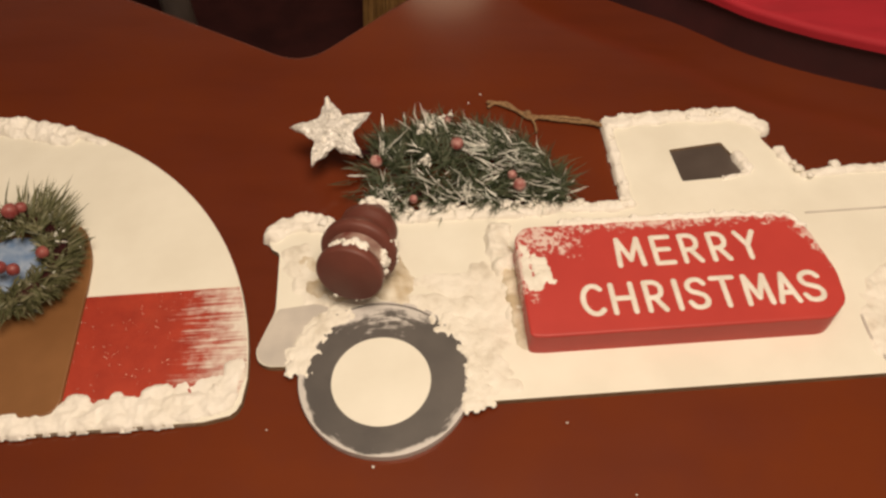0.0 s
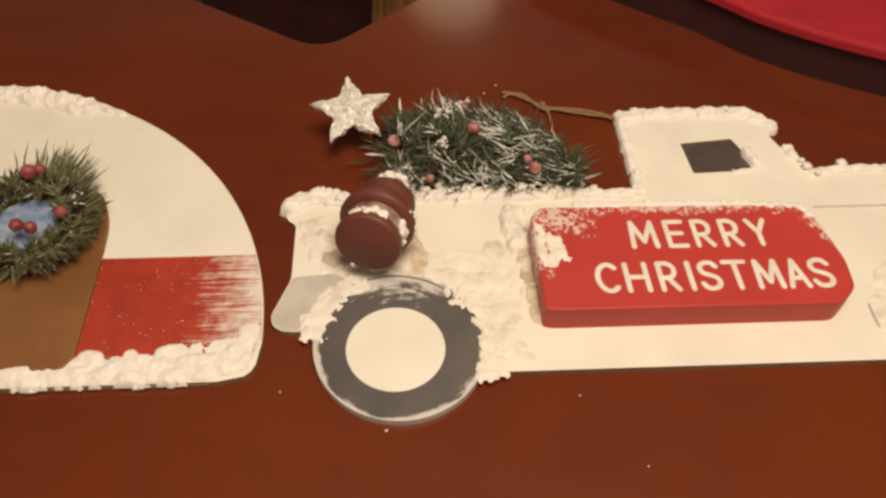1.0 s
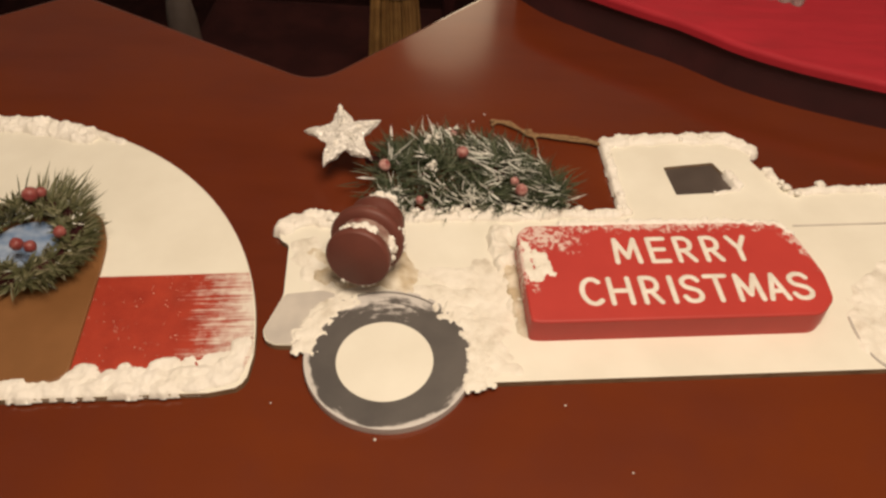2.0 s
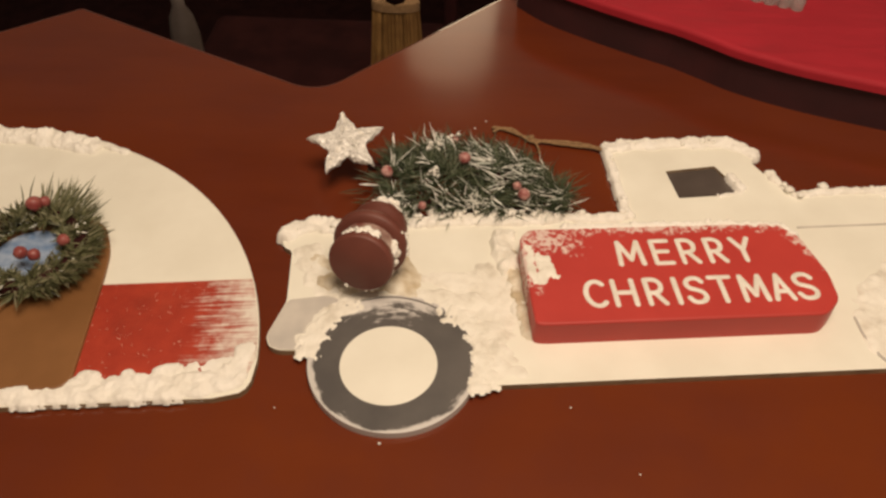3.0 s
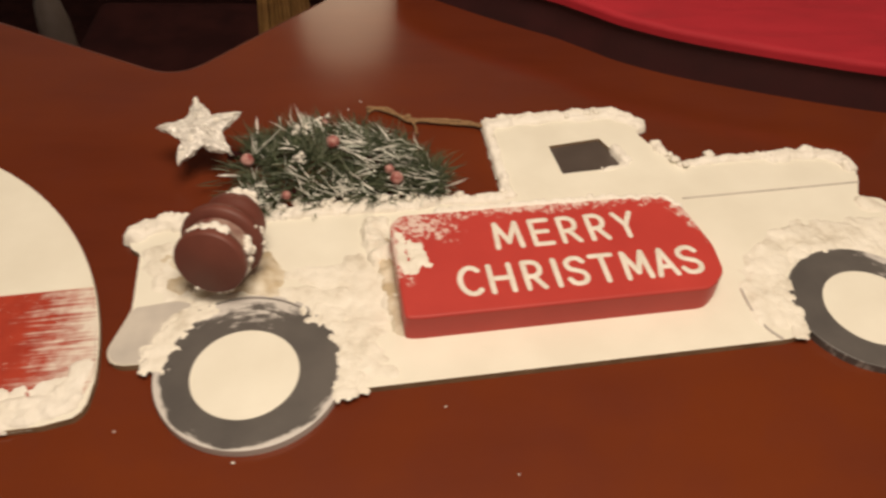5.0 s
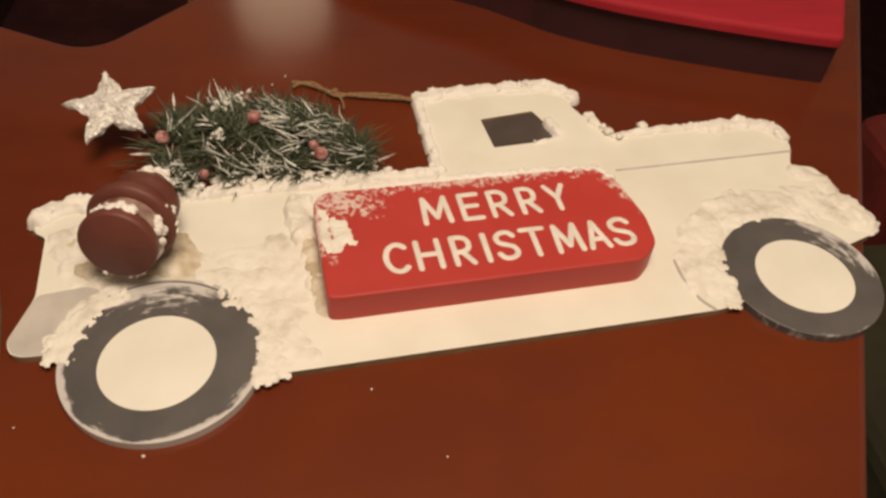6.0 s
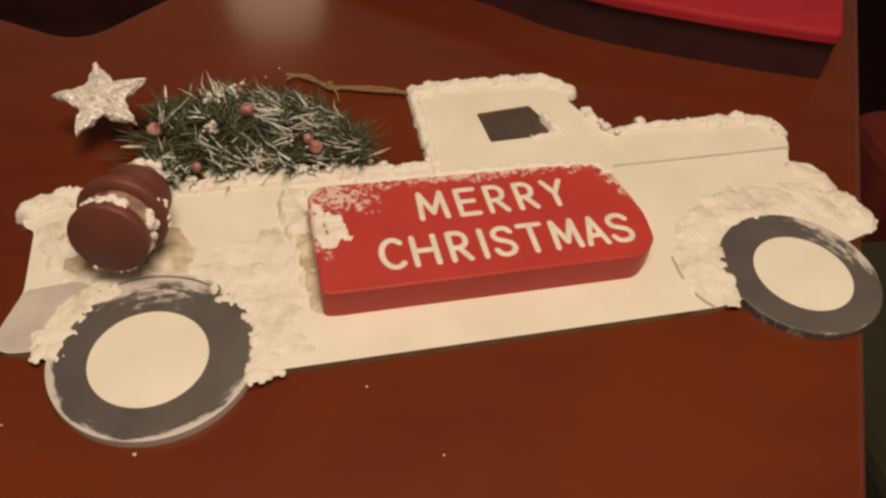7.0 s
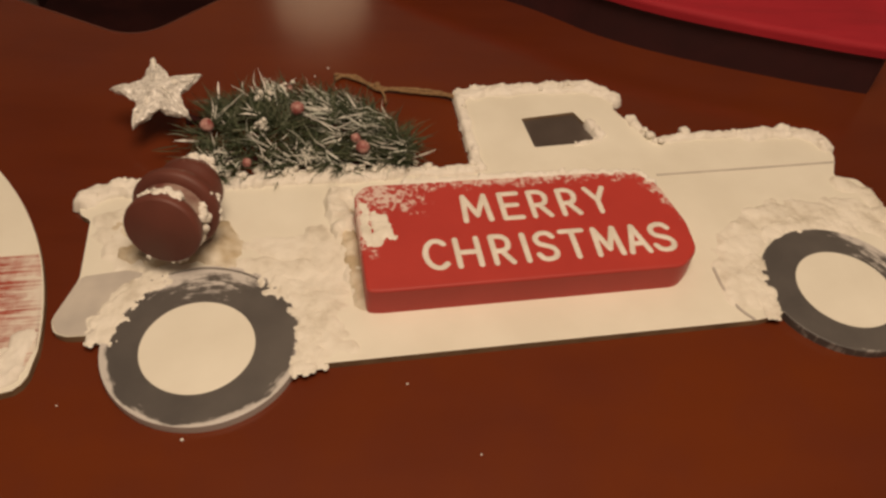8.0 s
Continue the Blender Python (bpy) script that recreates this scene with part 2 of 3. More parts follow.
# ---------- builders ----------
def finish(name, bm, mats, parent=None, label="", smooth=False):
    me = bpy.data.meshes.new(name)
    bm.normal_update()
    bm.to_mesh(me)
    bm.free()
    for m in mats if isinstance(mats, (list, tuple)) else [mats]:
        me.materials.append(m)
    if smooth:
        me.shade_smooth()
    ob = new(name, me)
    if parent:
        ob.parent = parent
    if label:
        ob["label"] = label
    return ob


part = finish


def thing(name, m, label, category, group=""):
    ob = new(name)
    ob.empty_display_size = 0.02
    ob.matrix_world = m
    return tagged(ob, label, category, group)


def soften(ob, width, segments=2, angle=40):
    b = ob.modifiers.new("rounded_edge", "BEVEL")
    b.width, b.segments, b.limit_method, b.angle_limit = width, segments, "ANGLE", radians(angle)
    return ob


def slab_bm(outline, z0, z1, holes=(), side=1):
    """A flat board in mm, with its sides in the second material."""
    bm = bmesh.new()
    for loop in (outline, *holes):
        vs = [bm.verts.new((x * MM, y * MM, z1 * MM)) for x, y in loop]
        for a, b in zip(vs, vs[1:] + vs[:1]):
            bm.edges.new((a, b))
    if holes:
        bmesh.ops.triangle_fill(bm, use_beauty=True, edges=bm.edges[:])
    else:
        bm.faces.new(bm.verts[:])
    bmesh.ops.recalc_face_normals(bm, faces=bm.faces[:])
    if sum(f.normal.z for f in bm.faces) < 0:
        bmesh.ops.reverse_faces(bm, faces=bm.faces[:])
    rim = [e for e in bm.edges if e.is_boundary]
    low = bmesh.ops.extrude_edge_only(bm, edges=rim)["geom"]
    for g in low:
        if isinstance(g, bmesh.types.BMVert):
            g.co.z = z0 * MM
        elif isinstance(g, bmesh.types.BMFace):
            g.material_index = side
    bmesh.ops.recalc_face_normals(bm, faces=bm.faces[:])
    return bm


def rounded(points, radius, steps=5):
    """A polygon with its corners rounded."""
    out, n = [], len(points)
    for i, p in enumerate(points):
        p, a, b = Vector(p), Vector(points[i - 1]), Vector(points[(i + 1) % n])
        r = min(radius, (a - p).length * 0.45, (b - p).length * 0.45)
        p0, p1 = p + (a - p).normalized() * r, p + (b - p).normalized() * r
        for k in range(steps + 1):
            t = k / steps
            q = p0 * (1 - t) ** 2 + p * 2 * t * (1 - t) + p1 * t * t
            out.append((q.x, q.y))
    return out


def disc_bm(cx, cy, r, z0, z1, wobble=0.0, seg=72, seed=0.0):
    ring = []
    for i in range(seg):
        a = 2 * math.pi * i / seg
        q = r * (1 + wobble * noise.noise((math.cos(a) * 1.5, math.sin(a) * 1.5, seed)))
        ring.append((cx + q * math.cos(a), cy + q * math.sin(a)))
    return slab_bm(ring, z0, z1, side=0)


def lathe_bm(profile, seg=40):
    bm = bmesh.new()
    rings = []
    for r, z in profile:
        rings.append([bm.verts.new((r * MM * math.cos(2 * math.pi * i / seg), r * MM * math.sin(2 * math.pi * i / seg), z * MM)) for i in range(seg)])
    for a, b in zip(rings, rings[1:]):
        for i in range(seg):
            bm.faces.new((a[i], a[(i + 1) % seg], b[(i + 1) % seg], b[i]))
    bm.faces.new(rings[0][::-1])
    bm.faces.new(rings[-1])
    bmesh.ops.recalc_face_normals(bm, faces=bm.faces[:])
    return bm


def paste_bm(strokes, base, seed, cell=1.0, ragged=0.6, lump=9.0, gaps=0.0, drop=3.0, taper=0.5, crust=0.07):
    """A dabbed layer of paste in mm: strokes of (points, radius, height) over a level base, with a ragged rim."""
    pts = [p for s in strokes for p in s[0]]
    pad = max(s[1] for s in strokes) * 1.7
    x0, x1 = min(p[0] for p in pts) - pad, max(p[0] for p in pts) + pad
    y0, y1 = min(p[1] for p in pts) - pad, max(p[1] for p in pts) + pad
    nx, ny = int((x1 - x0) / cell) + 2, int((y1 - y0) / cell) + 2
    gx, gy = np.meshgrid(x0 + cell * np.arange(nx), y0 + cell * np.arange(ny), indexing="ij")
    best, high = np.full(gx.shape, -9.0), np.zeros(gx.shape)
    for line, radius, height in strokes:
        for (ax, ay), (bx, by) in zip(line, line[1:] if len(line) > 1 else line):
            dx, dy = bx - ax, by - ay
            t = np.clip(((gx - ax) * dx + (gy - ay) * dy) / max(dx * dx + dy * dy, 1e-9), 0, 1)
            d = np.hypot(gx - ax - t * dx, gy - ay - t * dy)
            m = 1 - d / radius
            high = np.where(m > best, height, high)
            best = np.maximum(best, m)
    bm = bmesh.new()
    grid = {}
    near = np.argwhere(best > -0.9)
    level = {}
    for i, j in near:
        x, y = gx[i, j], gy[i, j]
        a = noise.noise((x / lump, y / lump, seed))
        b = noise.noise((x / lump * 2.7, y / lump * 2.7, seed + 7))
        c = noise.noise((x / 1.7, y / 1.7, seed + 3))
        m = best[i, j] + ragged * (0.8 * a + 0.3 * b) + 0.06 * c - gaps * max(0.0, c + 0.4 * b)
        level[i, j] = (m, a, b, c)
    for (i, j), (m, a, b, c) in level.items():
        if m > 0:
            for di in (-1, 0, 1):
                for dj in (-1, 0, 1):
                    k = (i + di, j + dj)
                    if k not in grid and k in level:
                        mm, a2, b2, c2 = level[k]
                        if mm > 0:
                            z = base + high[k] * min(1.0, mm * 2.2) ** taper * max(0.12, 0.66 + 0.55 * a2 + 0.26 * b2 + crust * c2)
                        else:
                            z = base - drop
                        jx, jy = (noise.noise((i * 0.9, j * 0.9, seed + s)) * 0.35 * cell for s in (11, 17))
                        grid[k] = bm.verts.new(((gx[k] + jx) * MM, (gy[k] + jy) * MM, max(z, base - drop) * MM))
    for (i, j) in list(grid):
        q = [grid.get(k) for k in ((i, j), (i + 1, j), (i + 1, j + 1), (i, j + 1))]
        if all(q):
            bm.faces.new(q)
    loose = [v for v in bm.verts if not v.link_faces]
    for v in loose:
        bm.verts.remove(v)
    return bm


def needles_bm(bm, origin, way, length, thick, bend, rng):
    """One tapered, bent needle with three sides."""
    way = Vector(way).normalized()
    side = way.orthogonal().normalized()
    side.rotate(Matrix.Rotation(rng.uniform(0, 6.28), 3, way))
    other = way.cross(side)
    curl = Vector((rng.uniform(-1, 1), rng.uniform(-1, 1), rng.uniform(-0.6, 0.8))) * bend
    rings = []
    for t, w in ((0, 0.75), (0.6, 1.0)):
        c = Vector(origin) + way * length * t + curl * length * t * t
        rings.append([bm.verts.new((c + (side * math.cos(a) + other * math.sin(a)) * thick * w) * MM) for a in (0, 2.09, 4.19)])
    tip = bm.verts.new((Vector(origin) + way * length + curl * length) * MM)
    for i in range(3):
        j = (i + 1) % 3
        bm.faces.new((rings[0][i], rings[0][j], rings[1][j], rings[1][i]))
        bm.faces.new((rings[1][i], rings[1][j], tip))


def ball_bm(center, r, wob=0.12, seed=0.0):
    bm = bmesh.new()
    bmesh.ops.create_icosphere(bm, subdivisions=3, radius=r * MM)
    for v in bm.verts:
        v.co *= 1 + wob * noise.noise(v.co / (r * MM) * 1.3 + Vector((seed, 0, 0)))
        v.co += Vector(center) * MM
    return bm


def tube_bm(points, r, seg=8):
    bm = bmesh.new()
    rings = []
    for i, p in enumerate(points):
        p = Vector(p)
        d = (Vector(points[min(i + 1, len(points) - 1)]) - Vector(points[max(i - 1, 0)])).normalized()
        s = d.cross(Vector((0, 0, 1))).normalized()
        u = s.cross(d)
        rings.append([bm.verts.new((p + (s * math.cos(2 * math.pi * k / seg) + u * math.sin(2 * math.pi * k / seg)) * r) * MM) for k in range(seg)])
    for a, b in zip(rings, rings[1:]):
        for k in range(seg):
            bm.faces.new((a[k], a[(k + 1) % seg], b[(k + 1) % seg], b[k]))
    bm.faces.new(rings[0][::-1])
    bm.faces.new(rings[-1])
    bmesh.ops.recalc_face_normals(bm, faces=bm.faces[:])
    return bm


def smooth_line(points, steps=8):
    """A rounded line through the given points."""
    ps = [Vector(p) for p in points]
    ps = [2 * ps[0] - ps[1], *ps, 2 * ps[-1] - ps[-2]]
    out = []
    for a, b, c, d in zip(ps, ps[1:], ps[2:], ps[3:]):
        for k in range(steps):
            t = k / steps
            out.append(0.5 * (2 * b + (c - a) * t + (2 * a - 5 * b + 4 * c - d) * t * t + (3 * b - a - 3 * c + d) * t ** 3))
    return [*out, ps[-2]]


# ---------- the room ----------
def box_bm(x0, x1, y0, y1, z0, z1):
    return slab_bm([(x0, y0), (x1, y0), (x1, y1), (x0, y1)], z0, z1, side=0)


def closed_box(name, x0, x1, y0, y1, z0, z1, mat, label, category):
    bm = bmesh.new()
    bmesh.ops.create_cube(bm, size=1)
    for v in bm.verts:
        v.co = Vector(((x0 + x1) / 2 + v.co.x * (x1 - x0), (y0 + y1) / 2 + v.co.y * (y1 - y0), (z0 + z1) / 2 + v.co.z * (z1 - z0)))
    return tagged(finish(name, bm, mat), label, category, kind="structure")


closed_box("floor", -2.2, 2.4, -1.8, 2.6, -0.80, -0.75, FLOOR, "dark brown carpet floor below the table", "floor")
closed_box("ceiling", -2.2, 2.4, -1.8, 2.6, 1.70, 1.75, CEILING, "plain beige ceiling of the room", "ceiling")
closed_box("wall_north", -2.2, 2.4, 2.5, 2.6, -0.75, 1.70, WALL, "plain pale grey painted room wall", "wall")
closed_box("wall_south", -2.2, 2.4, -1.8, -1.7, -0.75, 1.70, WALL, "plain pale grey painted room wall", "wall")
closed_box("wall_west", -2.2, -2.1, -1.7, 2.5, -0.75, 1.70, WALL, "plain pale grey painted room wall", "wall")
closed_box("wall_east", 2.3, 2.4, -1.7, 2.5, -0.75, 1.70, WALL, "plain pale grey painted room wall", "wall")

# ---------- the table: a right edge that runs aslant, and a rounded notch on the far side ----------
table = thing("table", pose(0, 0, 0), "glossy red-brown wooden table with a notched far edge", "table")
notch = rounded([(-239, 359), (-14, 247), (150, 445)], 24, 8)
notch = [p for p in notch if -200 < p[0] < 118]
outline = [(182.5, -450), (407.5, 0), (832.5, 850), (500, 850), *notch[::-1], (-239, 362), (-330, 283), (-700, 460), (-900, 300), (-900, -450)]
soften(part("tabletop", slab_bm(outline, -32, 0, side=0), TABLE, table), 0.004, 3)
for lx, ly in ((150, -380), (-820, -380), (600, 760), (-560, 330)):
    soften(part("leg", box_bm(lx - 30, lx + 30, ly - 30, ly + 30, -750, -32), TABLE, table), 0.004)

# ---------- the truck ----------
TURN = 6.5
PLAN = pose(0, 0, 0, 0, 0, TURN)
truck = thing("truck_cutout", PLAN, "cream wooden pickup truck cut-out edged with fake snow on table", "decoration")
T = 4.0
body = rounded([(100, -32), (330, -32), (350, -28), (385, -12), (438, 3), (445, 10), (446, 20), (438, 34), (440, 50), (437, 61), (424, 65),
                (434, 82), (435, 100), (421, 111), (388, 109.5), (322, 108), (310, 141), (316, 148), (309, 160), (295, 167), (221, 165), (214, 161),
                (212, 128), (211, 88), (36, 90), (19, 95), (5, 89), (1, 81), (3, 73), (8, 70), (8, 30), (-1, 6), (1, -1), (6, -4), (26, -5), (64, -16)], 3, 3)
window = rounded([(249.5, 134), (284, 138), (294, 108.5), (251, 106.5)], 1.2, 3)
soften(part("body", slab_bm(body, 0, T, [window]), [CREAM, EDGE], truck), 0.0007)
part("window", slab_bm([(248, 136), (286, 140), (296, 107), (249.5, 105)], 0.3, 2.2, side=0), PANE, truck, "dark grey painted window in the cab")
part("hood_trim", tube_bm(smooth_line([(316, 75.6, T), (350, 75.9, T), (395, 76.3, T), (431, 76.8, T)]), 0.8, 6), GREY, truck)
part("bumper", slab_bm(rounded([(9, 31), (-0.5, 6), (1.5, -0.5), (6, -3.5), (28, -5), (40, 12), (44, 27), (30, 33)], 2.5), 2, T + 0.35, side=0), GREY, truck, "light grey rear bumper")
part("fender_trim", tube_bm(smooth_line([(320, 3, T), (319.5, -12, T), (322, -24, T), (327, -32, T)]), 0.9, 6), GREY, truck)


def arc(cx, cy, r, a0, a1, n=10):
    return [(cx + r * math.cos(radians(a0 + (a1 - a0) * i / n)), cy + r * math.sin(radians(a0 + (a1 - a0) * i / n))) for i in range(n + 1)]


def wheel(cx, cy, r, hx, hy, seed, turn=0):
    tyre = soften(part("tyre", disc_bm(0, 0, r, 0, T + 0.7, 0.006, seed=seed), TYRE, truck, "grey painted tyre with white brushed rim"), 0.0006)
    tyre.matrix_basis = pose(cx * MM, cy * MM, 0, 0, 0, turn)
    hub = soften(part("hub", disc_bm(0, 0, 25.2, T, T + 1.1, 0.004, seed=seed + 3), CREAM, tyre, "round cream hub"), 0.0003)
    hub.matrix_basis = pose(0, 0, 0, 0, 0, -turn) @ pose((hx - cx) * MM, (hy - cy) * MM, 0)


RX, RY, FX, FY = 63.7, -16.6, 383.6, -18.6
wheel(66.2, -13.0, 44.4, RX, RY, 2.0)
wheel(382.8, -16.8, 41.2, FX, FY, 5.0, -62)
part("arch_line", tube_bm([Vector((x, y, T + 0.5)) for x, y in arc(RX - 1, RY + 1, 45.5, 52, 126, 24)], 0.75, 6), ARCH, truck, "grey wheel arch line")

# snow paste along the truck's edges
SNOWS = [
    ([([(5, 84), (12, 91), (22, 92), (34, 89)], 6.5, 4.6)], 3.0),
    ([([(66, 90), (100, 91), (140, 90), (170, 91)], 5.0, 4.4), ([(170, 92), (205, 89), (214, 91)], 4.2, 3.6)], 11.0),
    ([([(215, 160), (214.5, 130), (214, 95)], 3.2, 2.4)], 15.0),
    ([([(217, 162), (250, 163), (294, 164), (308, 157), (314, 150)], 6.0, 3.6)], 19.0),
    ([([(318, 125), (324, 111)], 3.0, 3.4), ([(318, 127), (319, 123)], 4.2, 4.4)], 23.0),
    ([([(327, 106), (360, 108), (388, 107.5)], 3.4, 3.2), ([(388, 106), (418, 107), (430, 101), (433, 92)], 5.6, 3.8)], 27.0),
    ([([(291, 126), (294, 114)], 3.4, 3.4), ([(294, 110), (276, 106.5)], 1.6, 2.0)], 33.0),
]
for strokes, seed in SNOWS:
    part("snow_edging", paste_bm(strokes, T, seed, 0.9, 0.4, 8.0, 0.0, 3.0, 0.5, 0.10), SNOW, truck, "lumpy white snow paste", True)


def lumps_bm(spots, seed):
    """Small crumbly lumps of paste, each a (x, y, z, radius)."""
    bm = bmesh.new()
    for x, y, z, r in spots:
        made = bmesh.ops.create_icosphere(bm, subdivisions=2, radius=r * MM)["verts"]
        for v in made:
            n = v.co.normalized()
            v.co *= max(0.45, 0.95 + 0.6 * noise.noise(n * 1.3 + Vector((seed, x, y))) + 0.4 * noise.noise(n * 3.1 + Vector((x, y, seed))))
            v.co.z *= 0.75
            v.co += Vector((x, y, z)) * MM
    return bm


rng = random.Random(12)
for strokes, seed in SNOWS:
    spots = []
    for line, radius, height in strokes:
        for (ax, ay), (bx, by) in zip(line, line[1:]):
            for _ in range(int(math.hypot(bx - ax, by - ay) / 7.0) + 1):
                f, q = rng.random(), rng.gauss(0, radius * 0.45)
                spots.append((ax + (bx - ax) * f + rng.gauss(0, 1), ay + (by - ay) * f + q, T + rng.uniform(0.2, 0.8) * height, 0.5 + 2.9 * rng.random() ** 2.2))
    tagged(part("loose_snow", lumps_bm(spots, seed), SNOW, truck, "small crumbs of white snow paste", True), kind="stuff")
# broad soft smears over the board, then thin layers that overlap the tyres
SMEARS = [
    ([(arc(FX, FY, 55, 178, 62, 14), 12.5, 2.2), ([(330, 4), (331, -11), (337, -17)], 10.0, 2.2), ([(426, 28), (412, 42)], 10.0, 2.4)], 41.0),
    ([([(436, 32), (443, 18), (440, 9)], 7.5, 4.2), ([(424, 58), (434, 52), (436, 40)], 6.0, 2.4), ([(424, 22), (436, 11)], 6.5, 3.2)], 31.0),
    ([([(98, 24), (112, 8), (118, -10), (117, -20)], 13.0, 2.0), ([(88, 28), (106, 26), (124, 12)], 9.0, 1.6), ([(110, -22), (131, -24.5)], 4.6, 1.4)], 43.0),
    ([([(94, 44), (110, 38), (124, 26)], 10.0, 1.4), ([(122, 48), (128, 30), (128, 6)], 8.0, 1.1)], 57.0),
    ([([(18, 68), (20, 54), (30, 40)], 9.0, 1.8), ([(22, 4), (32, 16), (46, 27)], 8.0, 1.1)], 47.0),
    ([([(134, 76), (133, 62), (135, 48)], 7.5, 5.5), ([(135, 48), (136, 26), (138, 8)], 5.5, 2.2)], 50.0),
    ([([(48, 24), (62, 27), (82, 25)], 3.5, 0.8)], 49.0),
]
for strokes, seed in SMEARS:
    part("snow_smear", paste_bm(strokes, T - 0.25, seed, 0.8, 0.62, 11.0, 0.03, 0.3, 1.0, 0.06), SMEAR, truck, "thin ragged white snow paste", True)
CRUSTS = [
    ([(arc(FX, FY, 46.5, 190, 150, 10), 6.0, 1.2), (arc(FX, FY, 47.5, 120, 62, 8), 5.0, 1.1)], 71.0),
    ([(arc(66, -13, 46.5, 40, -24, 12), 6.0, 1.2)], 73.0),
    ([(arc(66, -13, 44.5, 122, 170, 10), 6.5, 1.0)], 79.0),
]
for strokes, seed in CRUSTS:
    part("snow_crust", paste_bm(strokes, T + 0.6, seed, 0.6, 0.85, 4.6, 0.20, 0.4, 1.0, 0.12), SMEAR, truck, "ragged white snow paste", True)

# ---------- the plaque ----------
plaque = thing("sign_plaque", PLAN @ pose(0, 0, T * MM), "thick red wooden plaque with white holiday greeting, snow on its rim", "sign")
soften(part("block", slab_bm(rounded([(140, -6), (147, -7), (295, -7), (306, 3), (308, 22), (303, 52), (294, 64), (146, 65), (140, 58)], 4.5, 5), 0, 16, side=0), RED, plaque), 0.0012, 3)


def stroke_bm(bm, line, half, high, z):
    """A raised brush stroke in mm with round ends: a flattened half tube along a line."""
    pts = [Vector((x, y)) for x, y in line]
    head, tail = (pts[0] - pts[1]).normalized(), (pts[-1] - pts[-2]).normalized()
    ways = [(pts[min(i + 1, len(pts) - 1)] - pts[max(i - 1, 0)]).normalized() for i in range(len(pts))]
    caps = ((0.98, 0.2), (0.85, 0.53), (0.5, 0.87))
    run = [(pts[0] + head * half * a, ways[0], w) for a, w in caps]
    run += [(p, d, 1.0) for p, d in zip(pts, ways)]
    run += [(pts[-1] + tail * half * a, ways[-1], w) for a, w in caps[::-1]]
    rings = []
    for p, d, w in run:
        w *= 1 + 0.10 * noise.noise((p.x * 0.35, p.y * 0.35, z))
        side = Vector((-d.y, d.x))
        ring = []
        for k in range(7):
            a = math.pi * k / 6
            q = p + side * half * w * math.cos(a)
            ring.append(bm.verts.new((q.x * MM, q.y * MM, (z + high * w * math.sin(a) ** 0.6) * MM)))
        rings.append(ring)
    for a, b in zip(rings, rings[1:]):
        for k in range(6):
            bm.faces.new((a[k], a[k + 1], b[k + 1], b[k]))


S_LINE = [(0.95, 0.84), (0.76, 0.97), (0.45, 1.0), (0.15, 0.91), (0.06, 0.74), (0.2, 0.59), (0.5, 0.51), (0.82, 0.41), (0.95, 0.24), (0.82, 0.07), (0.5, 0.0), (0.2, 0.04), (0.02, 0.19)]
R_LINES = [[(0, 0), (0, 1)], [(0, 1), (0.5, 1), (0.84, 0.91), (0.96, 0.73), (0.84, 0.54), (0.5, 0.45), (0, 0.45)], [(0.45, 0.45), (1, 0)]]
STROKES = {
    "M": [[(0, 0), (0.08, 1)], [(0.08, 1), (0.5, 0.2)], [(0.5, 0.2), (0.92, 1)], [(0.92, 1), (1, 0)]],
    "E": [[(0, 0), (0, 1)], [(0, 1), (1, 1)], [(0, 0.52), (0.86, 0.52)], [(0, 0), (1, 0)]],
    "R": R_LINES,
    "Y": [[(0, 1), (0.5, 0.48)], [(1, 1), (0.5, 0.48)], [(0.5, 0.48), (0.5, 0)]],
    "C": [[(0.55 + 0.55 * math.cos(radians(a)), 0.5 + 0.5 * math.sin(radians(a))) for a in range(48, 313, 22)]],
    "H": [[(0, 0), (0, 1)], [(1, 0), (1, 1)], [(0, 0.5), (1, 0.5)]],
    "I": [[(0, 0), (0, 1)]],
    "S": [S_LINE],
    "T": [[(0, 1), (1, 1)], [(0.5, 1), (0.5, 0)]],
    "A": [[(0, 0), (0.5, 1)], [(0.5, 1), (1, 0)], [(0.2, 0.32), (0.8, 0.32)]],
}


def letter(kind, u0, u1, v0, v1, z):
    bm = bmesh.new()
    for line in STROKES[kind]:
        if len(line) > 2:
            line = [(p.x, p.y) for p in smooth_line([(x, y, 0) for x, y in line], 4)]
        stroke_bm(bm, [(u0 + x * (u1 - u0), v0 + y * (v1 - v0)) for x, y in line], 1.55, 0.7, z)
    part("letter", bm, LETTER, plaque, "white capital letter", True)


for kind, u0, u1 in (("M", 194.2, 207.2), ("E", 214.6, 223.6), ("R", 230.2, 238.6), ("R", 246.0, 254.2), ("Y", 261.2, 270.8)):
    letter(kind, u0, u1, 34.0, 51.6, 15.9)
for kind, u0, u1 in (("C", 170.2, 180.6), ("H", 185.8, 196.2), ("R", 203.6, 211.8), ("I", 219.6, 220), ("S", 225.2, 235.0), ("T", 239.4, 250.4), ("M", 255.6, 267.6), ("A", 272.2, 281.6), ("S", 285.6, 296.0)):
    letter(kind, u0, u1, 4.4, 21.8, 15.9)
part("snow_edging", paste_bm([([(168, 66.5), (190, 66), (215, 66.5), (262, 65.5), (294, 63), (301, 55)], 2.6, 1.5)], 15.2, 51.0, 0.7, 1.1, 4.0, 0.6, 2.0, 0.8), SNOW, plaque, "dabbed white snow", True)
